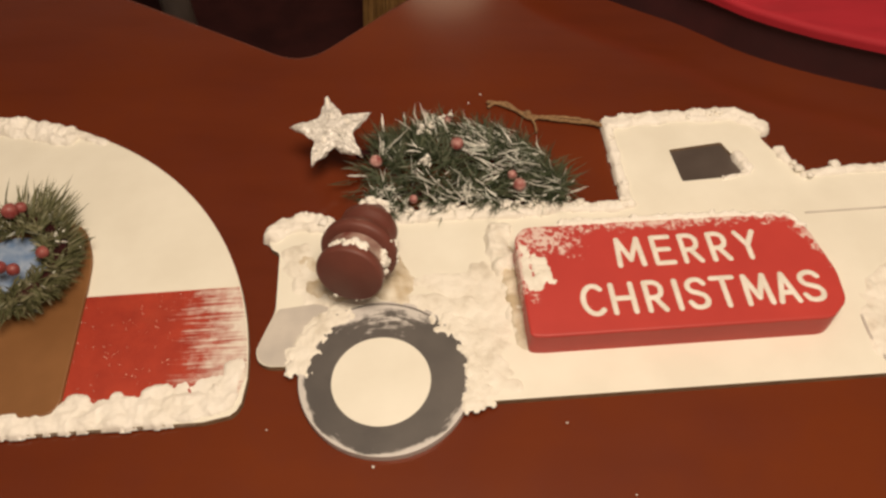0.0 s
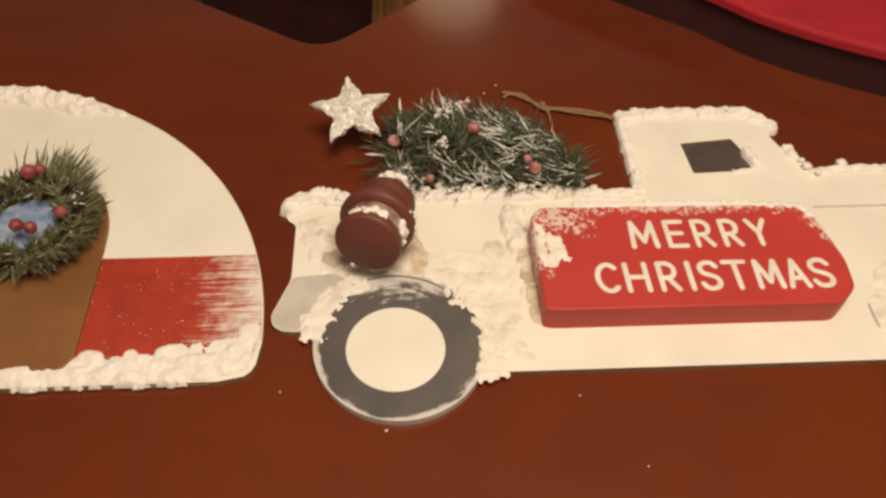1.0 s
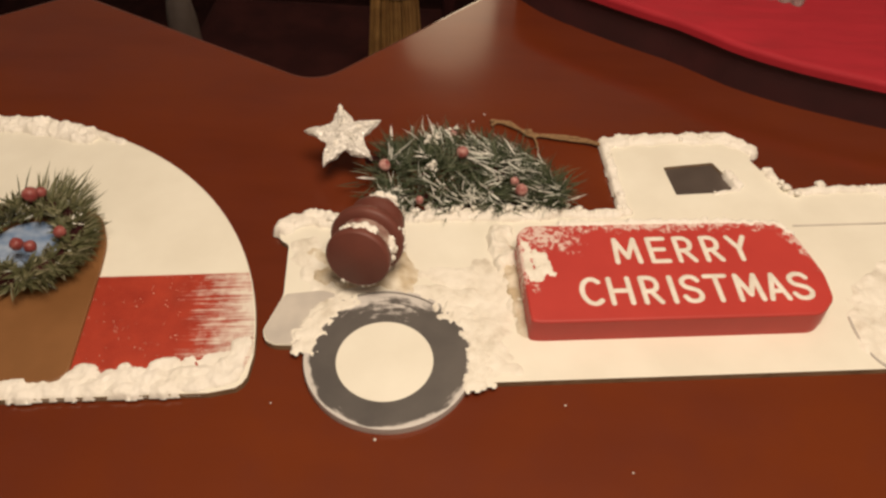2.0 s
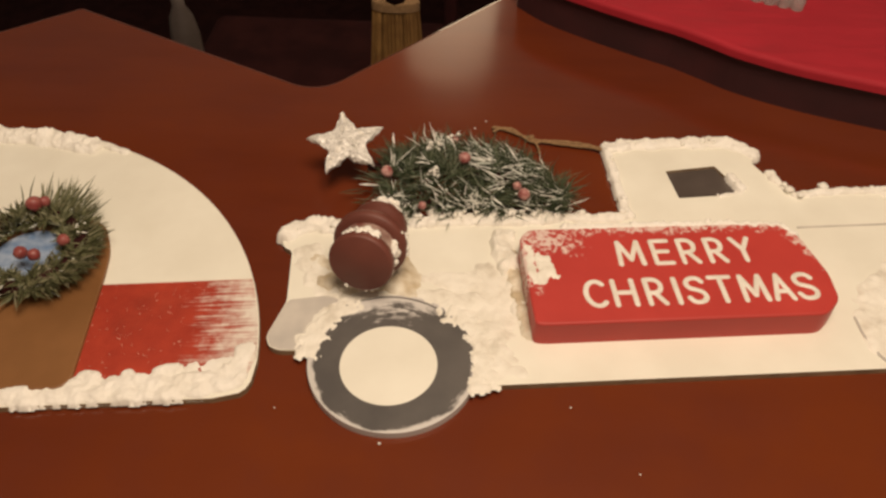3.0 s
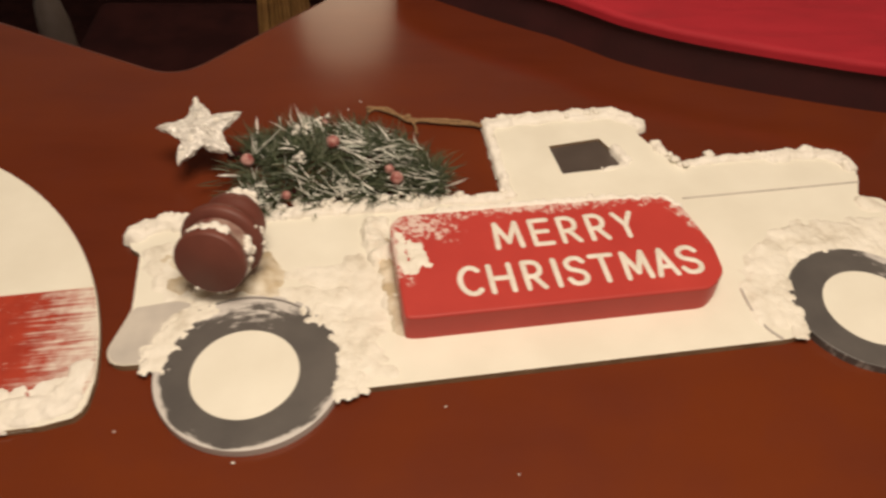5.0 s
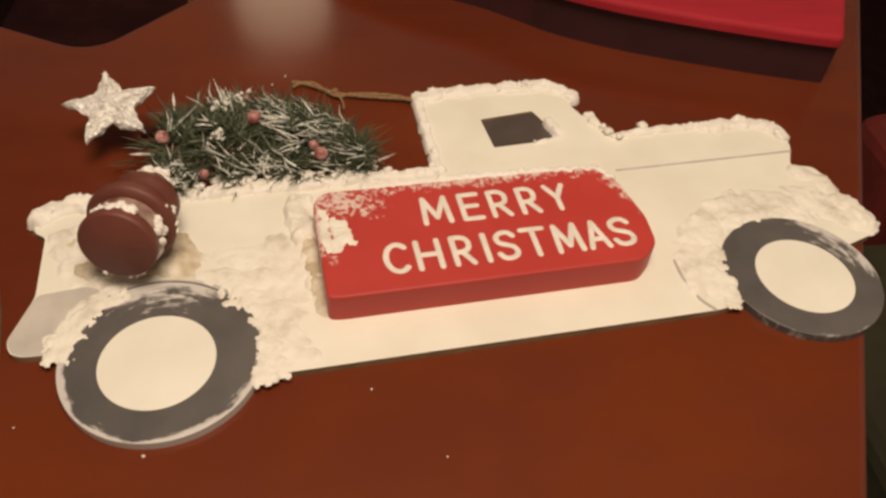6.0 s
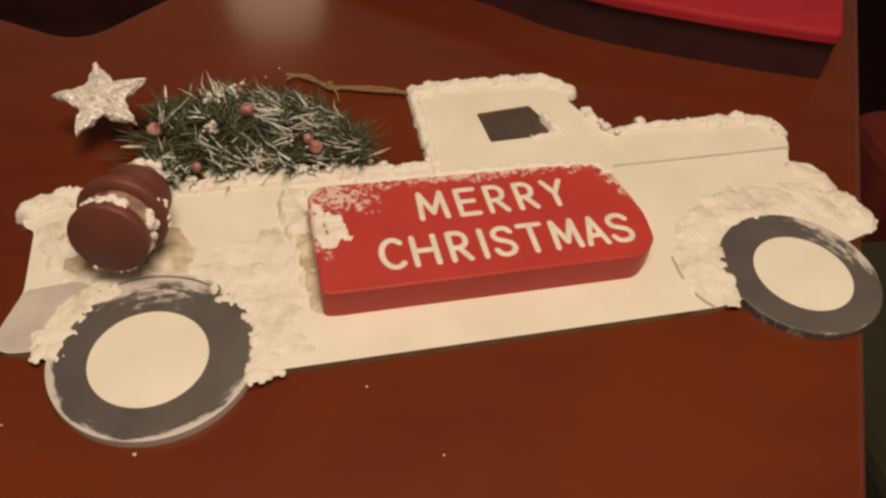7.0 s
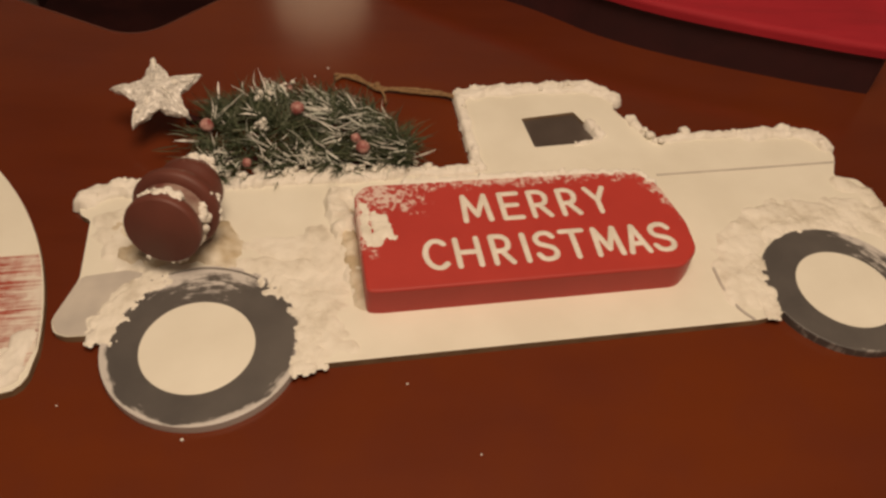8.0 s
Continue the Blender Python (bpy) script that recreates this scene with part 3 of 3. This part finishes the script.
part("snow_clump", paste_bm([([(151, 40), (153, 30), (149, 26)], 5.2, 1.2), ([(144, 50), (143.5, 34), (144.5, 24)], 2.6, 0.8)], 15.9, 64.0, 0.5, 0.75, 5.0, 0.25, 0.3, 1.1, 0.15), SMEAR, plaque, "clump of white snow paste", True)

# ---------- the wooden can on the truck bed ----------
can_pose = PLAN @ pose(0.0500, 0.0300, 0.0315, 0, 0, -16) @ pose(0, 0, 0, -100, 0, 0)
can = thing("milk_can", can_pose, "small dark red wooden milk can lying on the truck bed", "ornament")
part("body", lathe_bm([(16.6, 0), (17.6, 0.7), (17.9, 2), (17.7, 5.5), (16.4, 7.5)]), CAN, can, smooth=True)
part("neck", lathe_bm([(16.7, 7), (15.4, 8.5), (15.4, 15.5), (16.8, 18.5)]), CAN_WORN, can, "rubbed pale neck", True)
part("rim", lathe_bm([(16.4, 16.5), (19.8, 17.3), (20.9, 18.7), (20.6, 22.5), (17.4, 26.5)]), CAN, can, smooth=True)
part("lid", lathe_bm([(17.4, 26), (15.2, 29), (14.6, 33), (16.2, 35), (16.0, 40), (12.5, 44), (10.5, 49), (7.0, 52)]), CAN, can, smooth=True)


rng = random.Random(4)


def dabs(a0, a1, r, z0, z1, n, r0, r1):
    out = []
    for _ in range(n):
        a = radians(rng.uniform(a0, a1))
        out.append((r * math.cos(a), r * math.sin(a), rng.uniform(z0, z1), rng.uniform(r0, r1)))
    return out


# the can's own y axis points down, so its upper side lies at minus ninety degrees
for spots, seed in ((dabs(-128, -62, 16.6, 5, 9, 26, 1.2, 2.8), 3.0), (dabs(-140, -40, 9.5, 45, 53, 26, 1.2, 2.8), 5.0), (dabs(-25, 40, 16.4, 6, 16, 34, 1.0, 2.5), 7.0), (dabs(-40, 20, 20.8, 19, 24, 7, 0.8, 1.6), 9.0), (dabs(60, 120, 17.8, 0, 3, 6, 0.9, 1.6), 12.0)):
    tagged(part("snow", lumps_bm(spots, seed), SNOW, can, "crumbs of white snow paste", True), kind="stuff")
# a low layer, tan to cream, around the can's foot
part("tan_layer", paste_bm([([(32, 46), (52, 44), (66, 42), (74, 40)], 10.0, 3.2), ([(22, 62), (28, 50)], 8.0, 1.4), ([(72, 56), (77, 44)], 7.5, 2.8)], T - 0.2, 71.0, 1.0, 0.6, 11.0, 0.0, 0.3, 1.3), TAN_PASTE, truck, "tan mound of paste under the can", True)

# the same tan to cream tone in a strip along the plaque's end
part("tan_layer", paste_bm([([(136.5, 60), (135.5, 44), (137, 24), (139.5, 0)], 5.2, 3.0)], T - 0.2, 83.0, 0.8, 0.6, 9.0, 0.0, 0.3, 1.0), TAN_PASTE, truck, "tan strip of paste beside the plaque", True)

# ---------- the little tree in the truck bed ----------
tree = thing("christmas_tree_sprig", PLAN, "flocked artificial green pine sprig with red berries in the truck bed", "christmas tree")
rng = random.Random(21)
stem = [Vector(p) for p in smooth_line([(52, 141, 9), (82, 141, 8), (122, 130, 8), (168, 108, 8)], 10)]
part("stem", tube_bm(stem, 2.6), DARK, tree, "dark wire stem")
green, frost = bmesh.new(), bmesh.new()
low_stem = [Vector(p) for p in smooth_line([(60, 112, 6), (95, 106, 6), (135, 102, 6), (176, 98, 6)], 8)]
part("stem", tube_bm(low_stem, 1.6), DARK, tree, "dark wire stem")
TOPS = ((62, 128), (70, 158), (85, 164), (111, 167), (136, 162), (155, 147), (168, 125), (178, 102))


def tree_top(x):
    for (ax, ay), (bx, by) in zip(TOPS, TOPS[1:]):
        if ax <= x <= bx:
            return ay + (by - ay) * (x - ax) / (bx - ax)
    return 96


def flocked(x, y):
    """How snowy the sprig is at a place."""
    if 124 < x < 164 and y > 112:
        return 0.40
    if y < 104:
        return 0.34
    if 94 < x < 116 and y > 153:
        return 0.45
    return 0.16 if 72 < x < 100 and y < 132 else 0.04


for _ in range(390):
    x = rng.uniform(63, 176)
    y = rng.uniform(94, tree_top(x) - 3)
    up = (y - 94) / max(tree_top(x) - 94, 8)
    z = 3 + 13 * math.sin(math.pi * min(1, 0.12 + 0.76 * up)) * rng.uniform(0.25, 1.0)
    a = radians(rng.gauss(125 if up > 0.55 else 205 if rng.random() < 0.5 else 20, 45))
    way = Vector((math.cos(a), math.sin(a), rng.uniform(0.0, 0.5)))
    snowy = rng.random() < flocked(x, y)
    if snowy:
        b = radians(rng.gauss(168, 24) if x > 120 else rng.gauss(110, 40))
        for _k in range(rng.randint(3, 6)):
            o = Vector((x + rng.gauss(0, 3), y + rng.gauss(0, 3), z + rng.uniform(1, 5)))
            w = Vector((math.cos(b) + rng.gauss(0, 0.3), math.sin(b) + rng.gauss(0, 0.3), rng.uniform(0.0, 0.35)))
            needles_bm(frost, o, w, rng.uniform(7, 15), rng.uniform(0.28, 0.62), 0.55, rng)
    for _k in range(rng.randint(8, 14)):
        o = Vector((x, y, z)) + way * rng.uniform(-2, 5)
        o.y = max(o.y, 93)
        w = way + Vector((rng.gauss(0, 0.45), rng.gauss(0, 0.45), rng.uniform(-0.3, 0.5)))
        needles_bm(green, o, w, rng.uniform(7, 15), rng.uniform(0.2, 0.4), 0.4, rng)
for _ in range(18):
    o = (rng.uniform(48, 70), rng.uniform(106, 132), rng.uniform(2, 9))
    needles_bm(green, o, (rng.uniform(-1, 0.2), rng.uniform(-0.5, 0.6), 0.1), rng.uniform(7, 14), 0.4, 0.4, rng)
for u, v, du, dv in ((176, 104, 3, 12), (176, 97, 12, 2), (172, 99, 12, 8), (84, 160, -1, 18), (70, 160, -1, 13), (106, 162, 6, 8), (60, 122, -14, 0)):
    needles_bm(frost, (u, v, 9), (du, dv, 2), 15, 0.8, 0.1, rng)
tagged(part("needles", green, NEEDLE, tree, "dense dark green needles"), kind="stuff")
tagged(part("frosted_needles", frost, FROST, tree, "white flocked needles"), kind="stuff")


def clump(x, y, z, n, spread, r0, r1):
    return [(rng.gauss(x, spread), rng.gauss(y, spread * 0.6), z + rng.uniform(0, 4), rng.uniform(r0, r1)) for _ in range(n)]


dust = clump(95, 124, 15, 14, 2.2, 0.8, 2.0) + clump(98, 156, 12, 16, 3.5, 0.8, 2.0) + clump(108, 165, 11, 10, 3, 0.8, 1.8)
for u in range(70, 182, 6):
    dust += clump(u, 95, 5, 3, 3.0, 0.9, 2.4)
tagged(part("snow", lumps_bm(dust, 2.0), SNOW, tree, "clumps of white snow paste", True), kind="stuff")
for i, (x, y, z, r) in enumerate(((65, 127, 16, 3.9), (115, 136, 18, 4.0), (149, 101, 16, 3.8), (146, 110, 15, 2.9), (112, 166, 10, 3.1), (86, 99, 11, 2.6))):
    part("berry", ball_bm((x, y, z), r, 0.1, i), BERRY_SNOW, tree, "dusty red berry dusted with frost", True)

# ---------- the star ----------
star = thing("star_ornament", PLAN @ pose(0.0395, 0.1440, 0.0270) @ pose(0, 0, 0, 15, -2, -2), "silver-white glittered five-pointed star propped on the pine sprig", "star")
bm = bmesh.new()
rim, front = [], []
for k in range(10):
    a, r = radians(98 + 36 * k), 26.0 if k % 2 == 0 else 12.0
    rim.append(((r * math.cos(a)) * MM, (r * math.sin(a)) * MM))
lo = [bm.verts.new((x, y, -2.0 * MM)) for x, y in rim]
hi = [bm.verts.new((x, y, 1.0 * MM)) for x, y in rim]
mid_top, mid_low = bm.verts.new((0, 0, 5.5 * MM)), bm.verts.new((0, 0, -3 * MM))
for i in range(10):
    j = (i + 1) % 10
    bm.faces.new((lo[i], lo[j], hi[j], hi[i]))
    bm.faces.new((hi[i], hi[j], mid_top))
    bm.faces.new((lo[j], lo[i], mid_low))
bmesh.ops.recalc_face_normals(bm, faces=bm.faces[:])
bmesh.ops.subdivide_edges(bm, edges=bm.edges[:], cuts=4, use_grid_fill=True)
for v in bm.verts:
    v.co += Vector((noise.noise(v.co * 260), noise.noise(v.co * 260 + Vector((5, 0, 0))), noise.noise(v.co * 400 + Vector((0, 9, 0))))) * 0.0019
part("star_body", bm, GLITTER, star)
rng = random.Random(8)
tagged(part("snow", lumps_bm([((6 + 19 * f) * math.cos(radians(q)), (6 + 19 * f) * math.sin(radians(q)), 2.5 - f, rng.uniform(0.8, 2.4) * (1.15 - 0.6 * f))
     for q in (98, 26, 170, 242) for f in [rng.uniform(0.1, 0.92) for _ in range(20 if q < 100 else 7)]], 4.0), SNOW, star, "crumbs of white snow paste", True), kind="stuff")
part("prop", tube_bm([Vector(p) for p in ((2, -2, -3), (8, -4, -9), (18, -9, -15))], 1.6), DARK, star, "dark wire prop")

# ---------- the twine loop ----------
twine = thing("twine_hanger", PLAN, "loop of brown jute twine tied to the cab", "twine")
for k, off in enumerate((0.0, 3.4)):
    line = smooth_line([(217, 157, 3.5), (206, 163 + off * 0.5, 3), (192, 167 + off, 2.4), (176, 171 + off * 0.4, 2.6), (165, 176 - off, 2.4), (154, 184 + off, 2.2), (145, 190 - off * 0.3, 2.0), (140, 191 - off * 1.6, 2.0)], 10)
    part("strand", tube_bm([p + Vector((0, noise.noise((i * 0.4, k, 2)) * 0.8, 0)) for i, p in enumerate(line)], 1.15, 7), TWINE, twine, smooth=True)
part("loose_end", tube_bm(smooth_line([(166, 176, 3), (169, 167, 2), (169, 159, 1.5)], 6), 0.8, 6), TWINE, twine, smooth=True)
part("knot", ball_bm((166, 175.5, 3.0), 2.4, 0.5), TWINE, twine, smooth=True)

# ---------- the camper ----------
camper = thing("camper_cutout", PLAN, "cream wooden camper cut-out with red glitter panel and snow edging", "decoration")
CX, CY, CR = -215.0, -10.0, 211.2
shell = [(-24, -32.5), *[(-5 - 9 * (1 - math.sin(radians(a))), -19 - 9 * math.cos(radians(a)) * 1.3) for a in (20, 45, 70)], *arc(CX, CY, CR, 0, 180, 72), (-426, -22), (-408, -32.5)]
soften(part("body", slab_bm(shell, 0, T), [CREAM, EDGE], camper), 0.0007)
panel = [(-97, -25), (-26, -25), (-8, -19), (-4.6, -8), *[p for p in arc(CX, CY, CR - 0.8, 0, 16.1, 8)], (-97, 47.6)]
part("red_panel", slab_bm(panel, T - 2, T + 0.35, side=0), CAMPER_RED, camper, "red glitter paint worn away in streaks")
part("panel_trim", tube_bm(smooth_line([(-97, 47.8, T + 0.3), (-60, 47.9, T + 0.3), (-13, 48.2, T + 0.3)]), 0.5, 6), CREAM, camper)
door = soften(part("door", slab_bm(rounded([(-94.5, -24), (-95.5, 50), (-97, 74), (-106, 98), (-142, 110), (-178, 98), (-188, 74), (-189, -24)], 9), T - 2, T + 2.4, side=0), DOOR, camper, "tan brown door"), 0.0008)
part("door_window", disc_bm(-141, 69, 22, T, T + 3.0), BLUE, door, "blue painted window")
CSNOW = [
    ([([(-405, -24), (-300, -24.5), (-200, -24), (-140, -24.5)], 8.5, 2.8), ([(-140, -24), (-100, -24.5), (-62, -24), (-28, -24), (-16, -20)], 8.5, 2.8), ([(-15, -20), (-10.5, -2)], 5.5, 1.8), ([(-90, -16), (-84, -16.5)], 4.0, 2.4), ([(-68, -16)], 4.0, 2.2), ([(-52, -15), (-44, -14)], 4.5, 2.2), ([(-115, -16), (-109, -16)], 3.5, 2.2)], 61.0),
    ([([(-34, -16), (-18, -13)], 7.0, 0.9)], 63.0),
    ([(arc(CX, CY, CR - 8, 128, 67, 24), 8.5, 6.0), (arc(CX, CY, CR - 3, 67, 60, 6), 3.2, 3.0)], 65.0),
]
for strokes, seed in CSNOW:
    part("snow_edging", paste_bm(strokes, T, seed, 0.8, 0.30, 7.0, 0.0, 2.0, 0.6, 0.06), SNOW, camper, "lumpy white snow paste", True)

# ---------- the wreath on the camper door ----------
wreath = thing("wreath", PLAN @ pose(-0.1415, 0.0690, (T + 2.4) * MM), "small olive green pine wreath with red berries on the camper door", "wreath")
rng = random.Random(33)
ring_line = [Vector((30 * math.cos(2 * math.pi * i / 48), 29 * math.sin(2 * math.pi * i / 48), 6)) for i in range(49)]
part("ring", tube_bm(ring_line, 4.5), DARK, wreath, "dark wire ring")
green, frost = bmesh.new(), bmesh.new()
for _ in range(240):
    a = rng.uniform(0, 2 * math.pi)
    out = Vector((math.cos(a), math.sin(a), 0))
    along = Vector((-math.sin(a), math.cos(a), 0))
    q = rng.uniform(-0.8, 3.6)
    way = out * math.cos(q) + Vector((0, 0, 1)) * max(-0.1, math.sin(q)) * 0.7 + along * rng.uniform(-1.2, 1.2)
    base = out * (29 + rng.uniform(-7, 7)) + Vector((0, 0, 4 + rng.uniform(0, 6)))
    inner = way.dot(out) < -0.2
    for _k in range(rng.randint(8, 16)):
        w = way + Vector((rng.gauss(0, 0.3), rng.gauss(0, 0.3), rng.gauss(0, 0.2)))
        o = base + Vector((rng.gauss(0, 1.5), rng.gauss(0, 1.5), rng.uniform(-1, 1)))
        needles_bm(frost if rng.random() < 0.04 else green, o, w, rng.uniform(4, 8) if inner else rng.uniform(5, 11), rng.uniform(0.4, 0.85), 0.3, rng)
for a0, n, l0, l1 in ((62, 60, 13, 24), (85, 22, 18, 30), (-58, 60, 10, 18), (-35, 110, 8, 17), (-10, 90, 7, 14), (20, 30, 9, 15), (150, 40, 12, 20)):
    for _ in range(n):
        a = radians(rng.gauss(a0, 13))
        o = Vector((34 * math.cos(a), 34 * math.sin(a), 8))
        needles_bm(green, o, (math.cos(a) + rng.uniform(-0.4, 0.4), math.sin(a) + rng.uniform(-0.2, 0.4), rng.uniform(0.0, 0.5)), rng.uniform(l0, l1), 0.5, 0.15, rng)
tagged(part("needles", green, WREATH, wreath, "dense olive green needles"), kind="stuff")
tagged(part("frosted_needles", frost, FROST, wreath, "pale frosted needles"), kind="stuff")
for i, (x, y, z, r) in enumerate(((-1, 29, 16, 4.6), (3, 33, 14, 3.4), (24, -2, 15, 3.5), (10, -11, 13, 3.5), (2, -9, 13, 3.7), (-26, 20, 15, 3.6), (-31, -6, 14, 3.5))):
    part("berry", ball_bm((x, y, z), r, 0.12, i), BERRY, wreath, "glossy red berry", True)

# ---------- crumbs of snow on the table ----------
def crumb(x, y, r, seed):
    return tagged(finish("snow_crumb", lumps_bm([(x, y, r * 0.6, r)], seed), SNOW, smooth=True), "tiny crumb of white snow paste on the table", "snow", "crumbs on the table")


for i, (x, y, r) in enumerate(((65, -53, 0.8), (158, -27, 0.5), (188, -62, 0.45), (113, 215, 0.7), (105, 206, 0.6), (11, -36, 0.4))):
    crumb(x, y, r, i)

# ---------- red cloth-covered box and the cut-glass dish on it ----------
AXIS = pose(0, 0, 0, 0, 0, -24)
riser = thing("cloth_covered_box", pose(0, 0, 0), "low box covered with bright red cloth on the table", "box")
hem = [(136, 388), (160, 360), (192, 336), (229, 312), (255, 297), (277, 280), (299, 263), (335, 244), (377, 228), (425, 212), (456, 203), (476, 198)]
cloth_line = [(p.x, p.y) for p in smooth_line([(x, y, 0) for x, y in hem], 4)] + [(640, 520), (720, 700), (500, 826), (166, 440)]
# the side's dark colour draws the shaded band under the cloth
soften(part("box_side", slab_bm([(x + 1.5, y + 4) for x, y in cloth_line[:-4]] + [(632, 522), (708, 696), (500, 816), (172, 440)], 0, 33, side=0), SIDE_SHADE, riser, "side of the box, coloured dark for the shade below the cloth"), 0.002)
soften(part("cloth", slab_bm(cloth_line, 30, 38, side=0), CLOTH, riser, "bright red cloth"), 0.0038, 5, 50)
dish = thing("glass_dish", pose(0.326, 0.372, 0.0381) @ AXIS, "clear cut-glass dish on the red cloth", "dish")
soften(part("dish_body", slab_bm(rounded([(-46, -28), (46, -28), (46, 40), (-46, 40)], 8), 0, 14, side=0), CRYSTAL, dish), 0.003)
for i in range(9):
    part("facet", lathe_bm([(4.5, 0), (5.2, 6), (4.2, 16), (1.5, 21)], 8), CRYSTAL, dish).location = ((-42 + 10.5 * i) * MM, -27 * MM, 0)

# ---------- beyond the table ----------
chair = thing("dark_chair", pose(-0.06, 0.80, -0.75), "dark upholstered chair tucked in behind the table", "chair")
soften(part("seat", box_bm(-300, 230, -200, 220, 330, 400), DARK, chair, "black-brown padded seat"), 0.02, 3)
for lx, ly in ((-200, -170), (200, -170), (-200, 190), (200, 190)):
    part("leg", box_bm(lx - 18, lx + 18, ly - 18, ly + 18, 0, 332), DARK, chair)
broom = thing("whisk_broom", pose(0.0, 0.672, -0.3495), "straw whisk broom with gold bristles standing on the chair", "broom")
rng = random.Random(5)
straw = bmesh.new()
for _ in range(420):
    a, q = rng.uniform(0, 6.283), math.sqrt(rng.random())
    top = Vector((30 * q * math.cos(a), 11 * q * math.sin(a), 205))
    low = Vector((45 * q * math.cos(a) + rng.uniform(-2, 2), 16 * q * math.sin(a), rng.uniform(0, 6)))
    needles_bm(straw, top, low - top, (low - top).length, rng.uniform(0.9, 1.5), 0.01, rng)
tagged(part("bristles", straw, GOLD, broom, "gold-brown straw bristles"), kind="stuff")
soften(part("binding", disc_bm(0, 0, 31, 198, 210), TWINE, broom, "pale twine binding"), 0.003).scale = (1, 0.42, 1)
part("handle", lathe_bm([(13, 205), (12, 240), (9, 300), (7, 310)], 16), DARK, broom, "dark handle", True)

bottle = thing("bottle", pose(-0.272, 0.645, -0.3495), "slim dark grey bottle standing on the dark chair", "bottle")
part("glass", lathe_bm([(17, 0), (19, 3), (19, 165), (15, 190), (8, 205), (8, 232)], 24), PANE, bottle, smooth=True)
part("cap", lathe_bm([(9, 230), (9.4, 232), (9.4, 246), (8, 248)], 20), GREY, bottle, "pale grey cap", True)

lamp_ob = thing("floor_lamp", pose(0.064, 0.86, -0.75), "floor lamp with a lit pale shade behind the table", "lamp")
part("base", lathe_bm([(110, 0), (110, 14), (30, 26)]), DARK, lamp_ob, smooth=True)
part("pole", tube_bm([Vector((0, 0, 20)), Vector((0, 0, 500)), Vector((0, 0.1, 850))], 11), DARK, lamp_ob)
part("shade", lathe_bm([(78, 770), (79, 772), (68, 1088), (66, 1090)]), SHADE, lamp_ob, "lit pale fabric shade", True)

cushion = thing("chair_cushion", pose(0.72, 0.16, -0.28), "olive green seat cushion on a chair beside the table", "cushion")
soften(part("pad", box_bm(-150, 190, -200, 130, -40, 30), OLIVE, cushion), 0.02, 3)
soften(part("frame", box_bm(-150, 190, -200, 130, -470, -40), DARK, cushion), 0.01)
bag = thing("red_bag", pose(0.80, 0.42, -0.30), "dull red fabric bag beside the olive cushion", "bag")
soften(part("bag_body", box_bm(-45, 110, -50, 60, -450, 75), DULL_RED, bag), 0.025, 3)
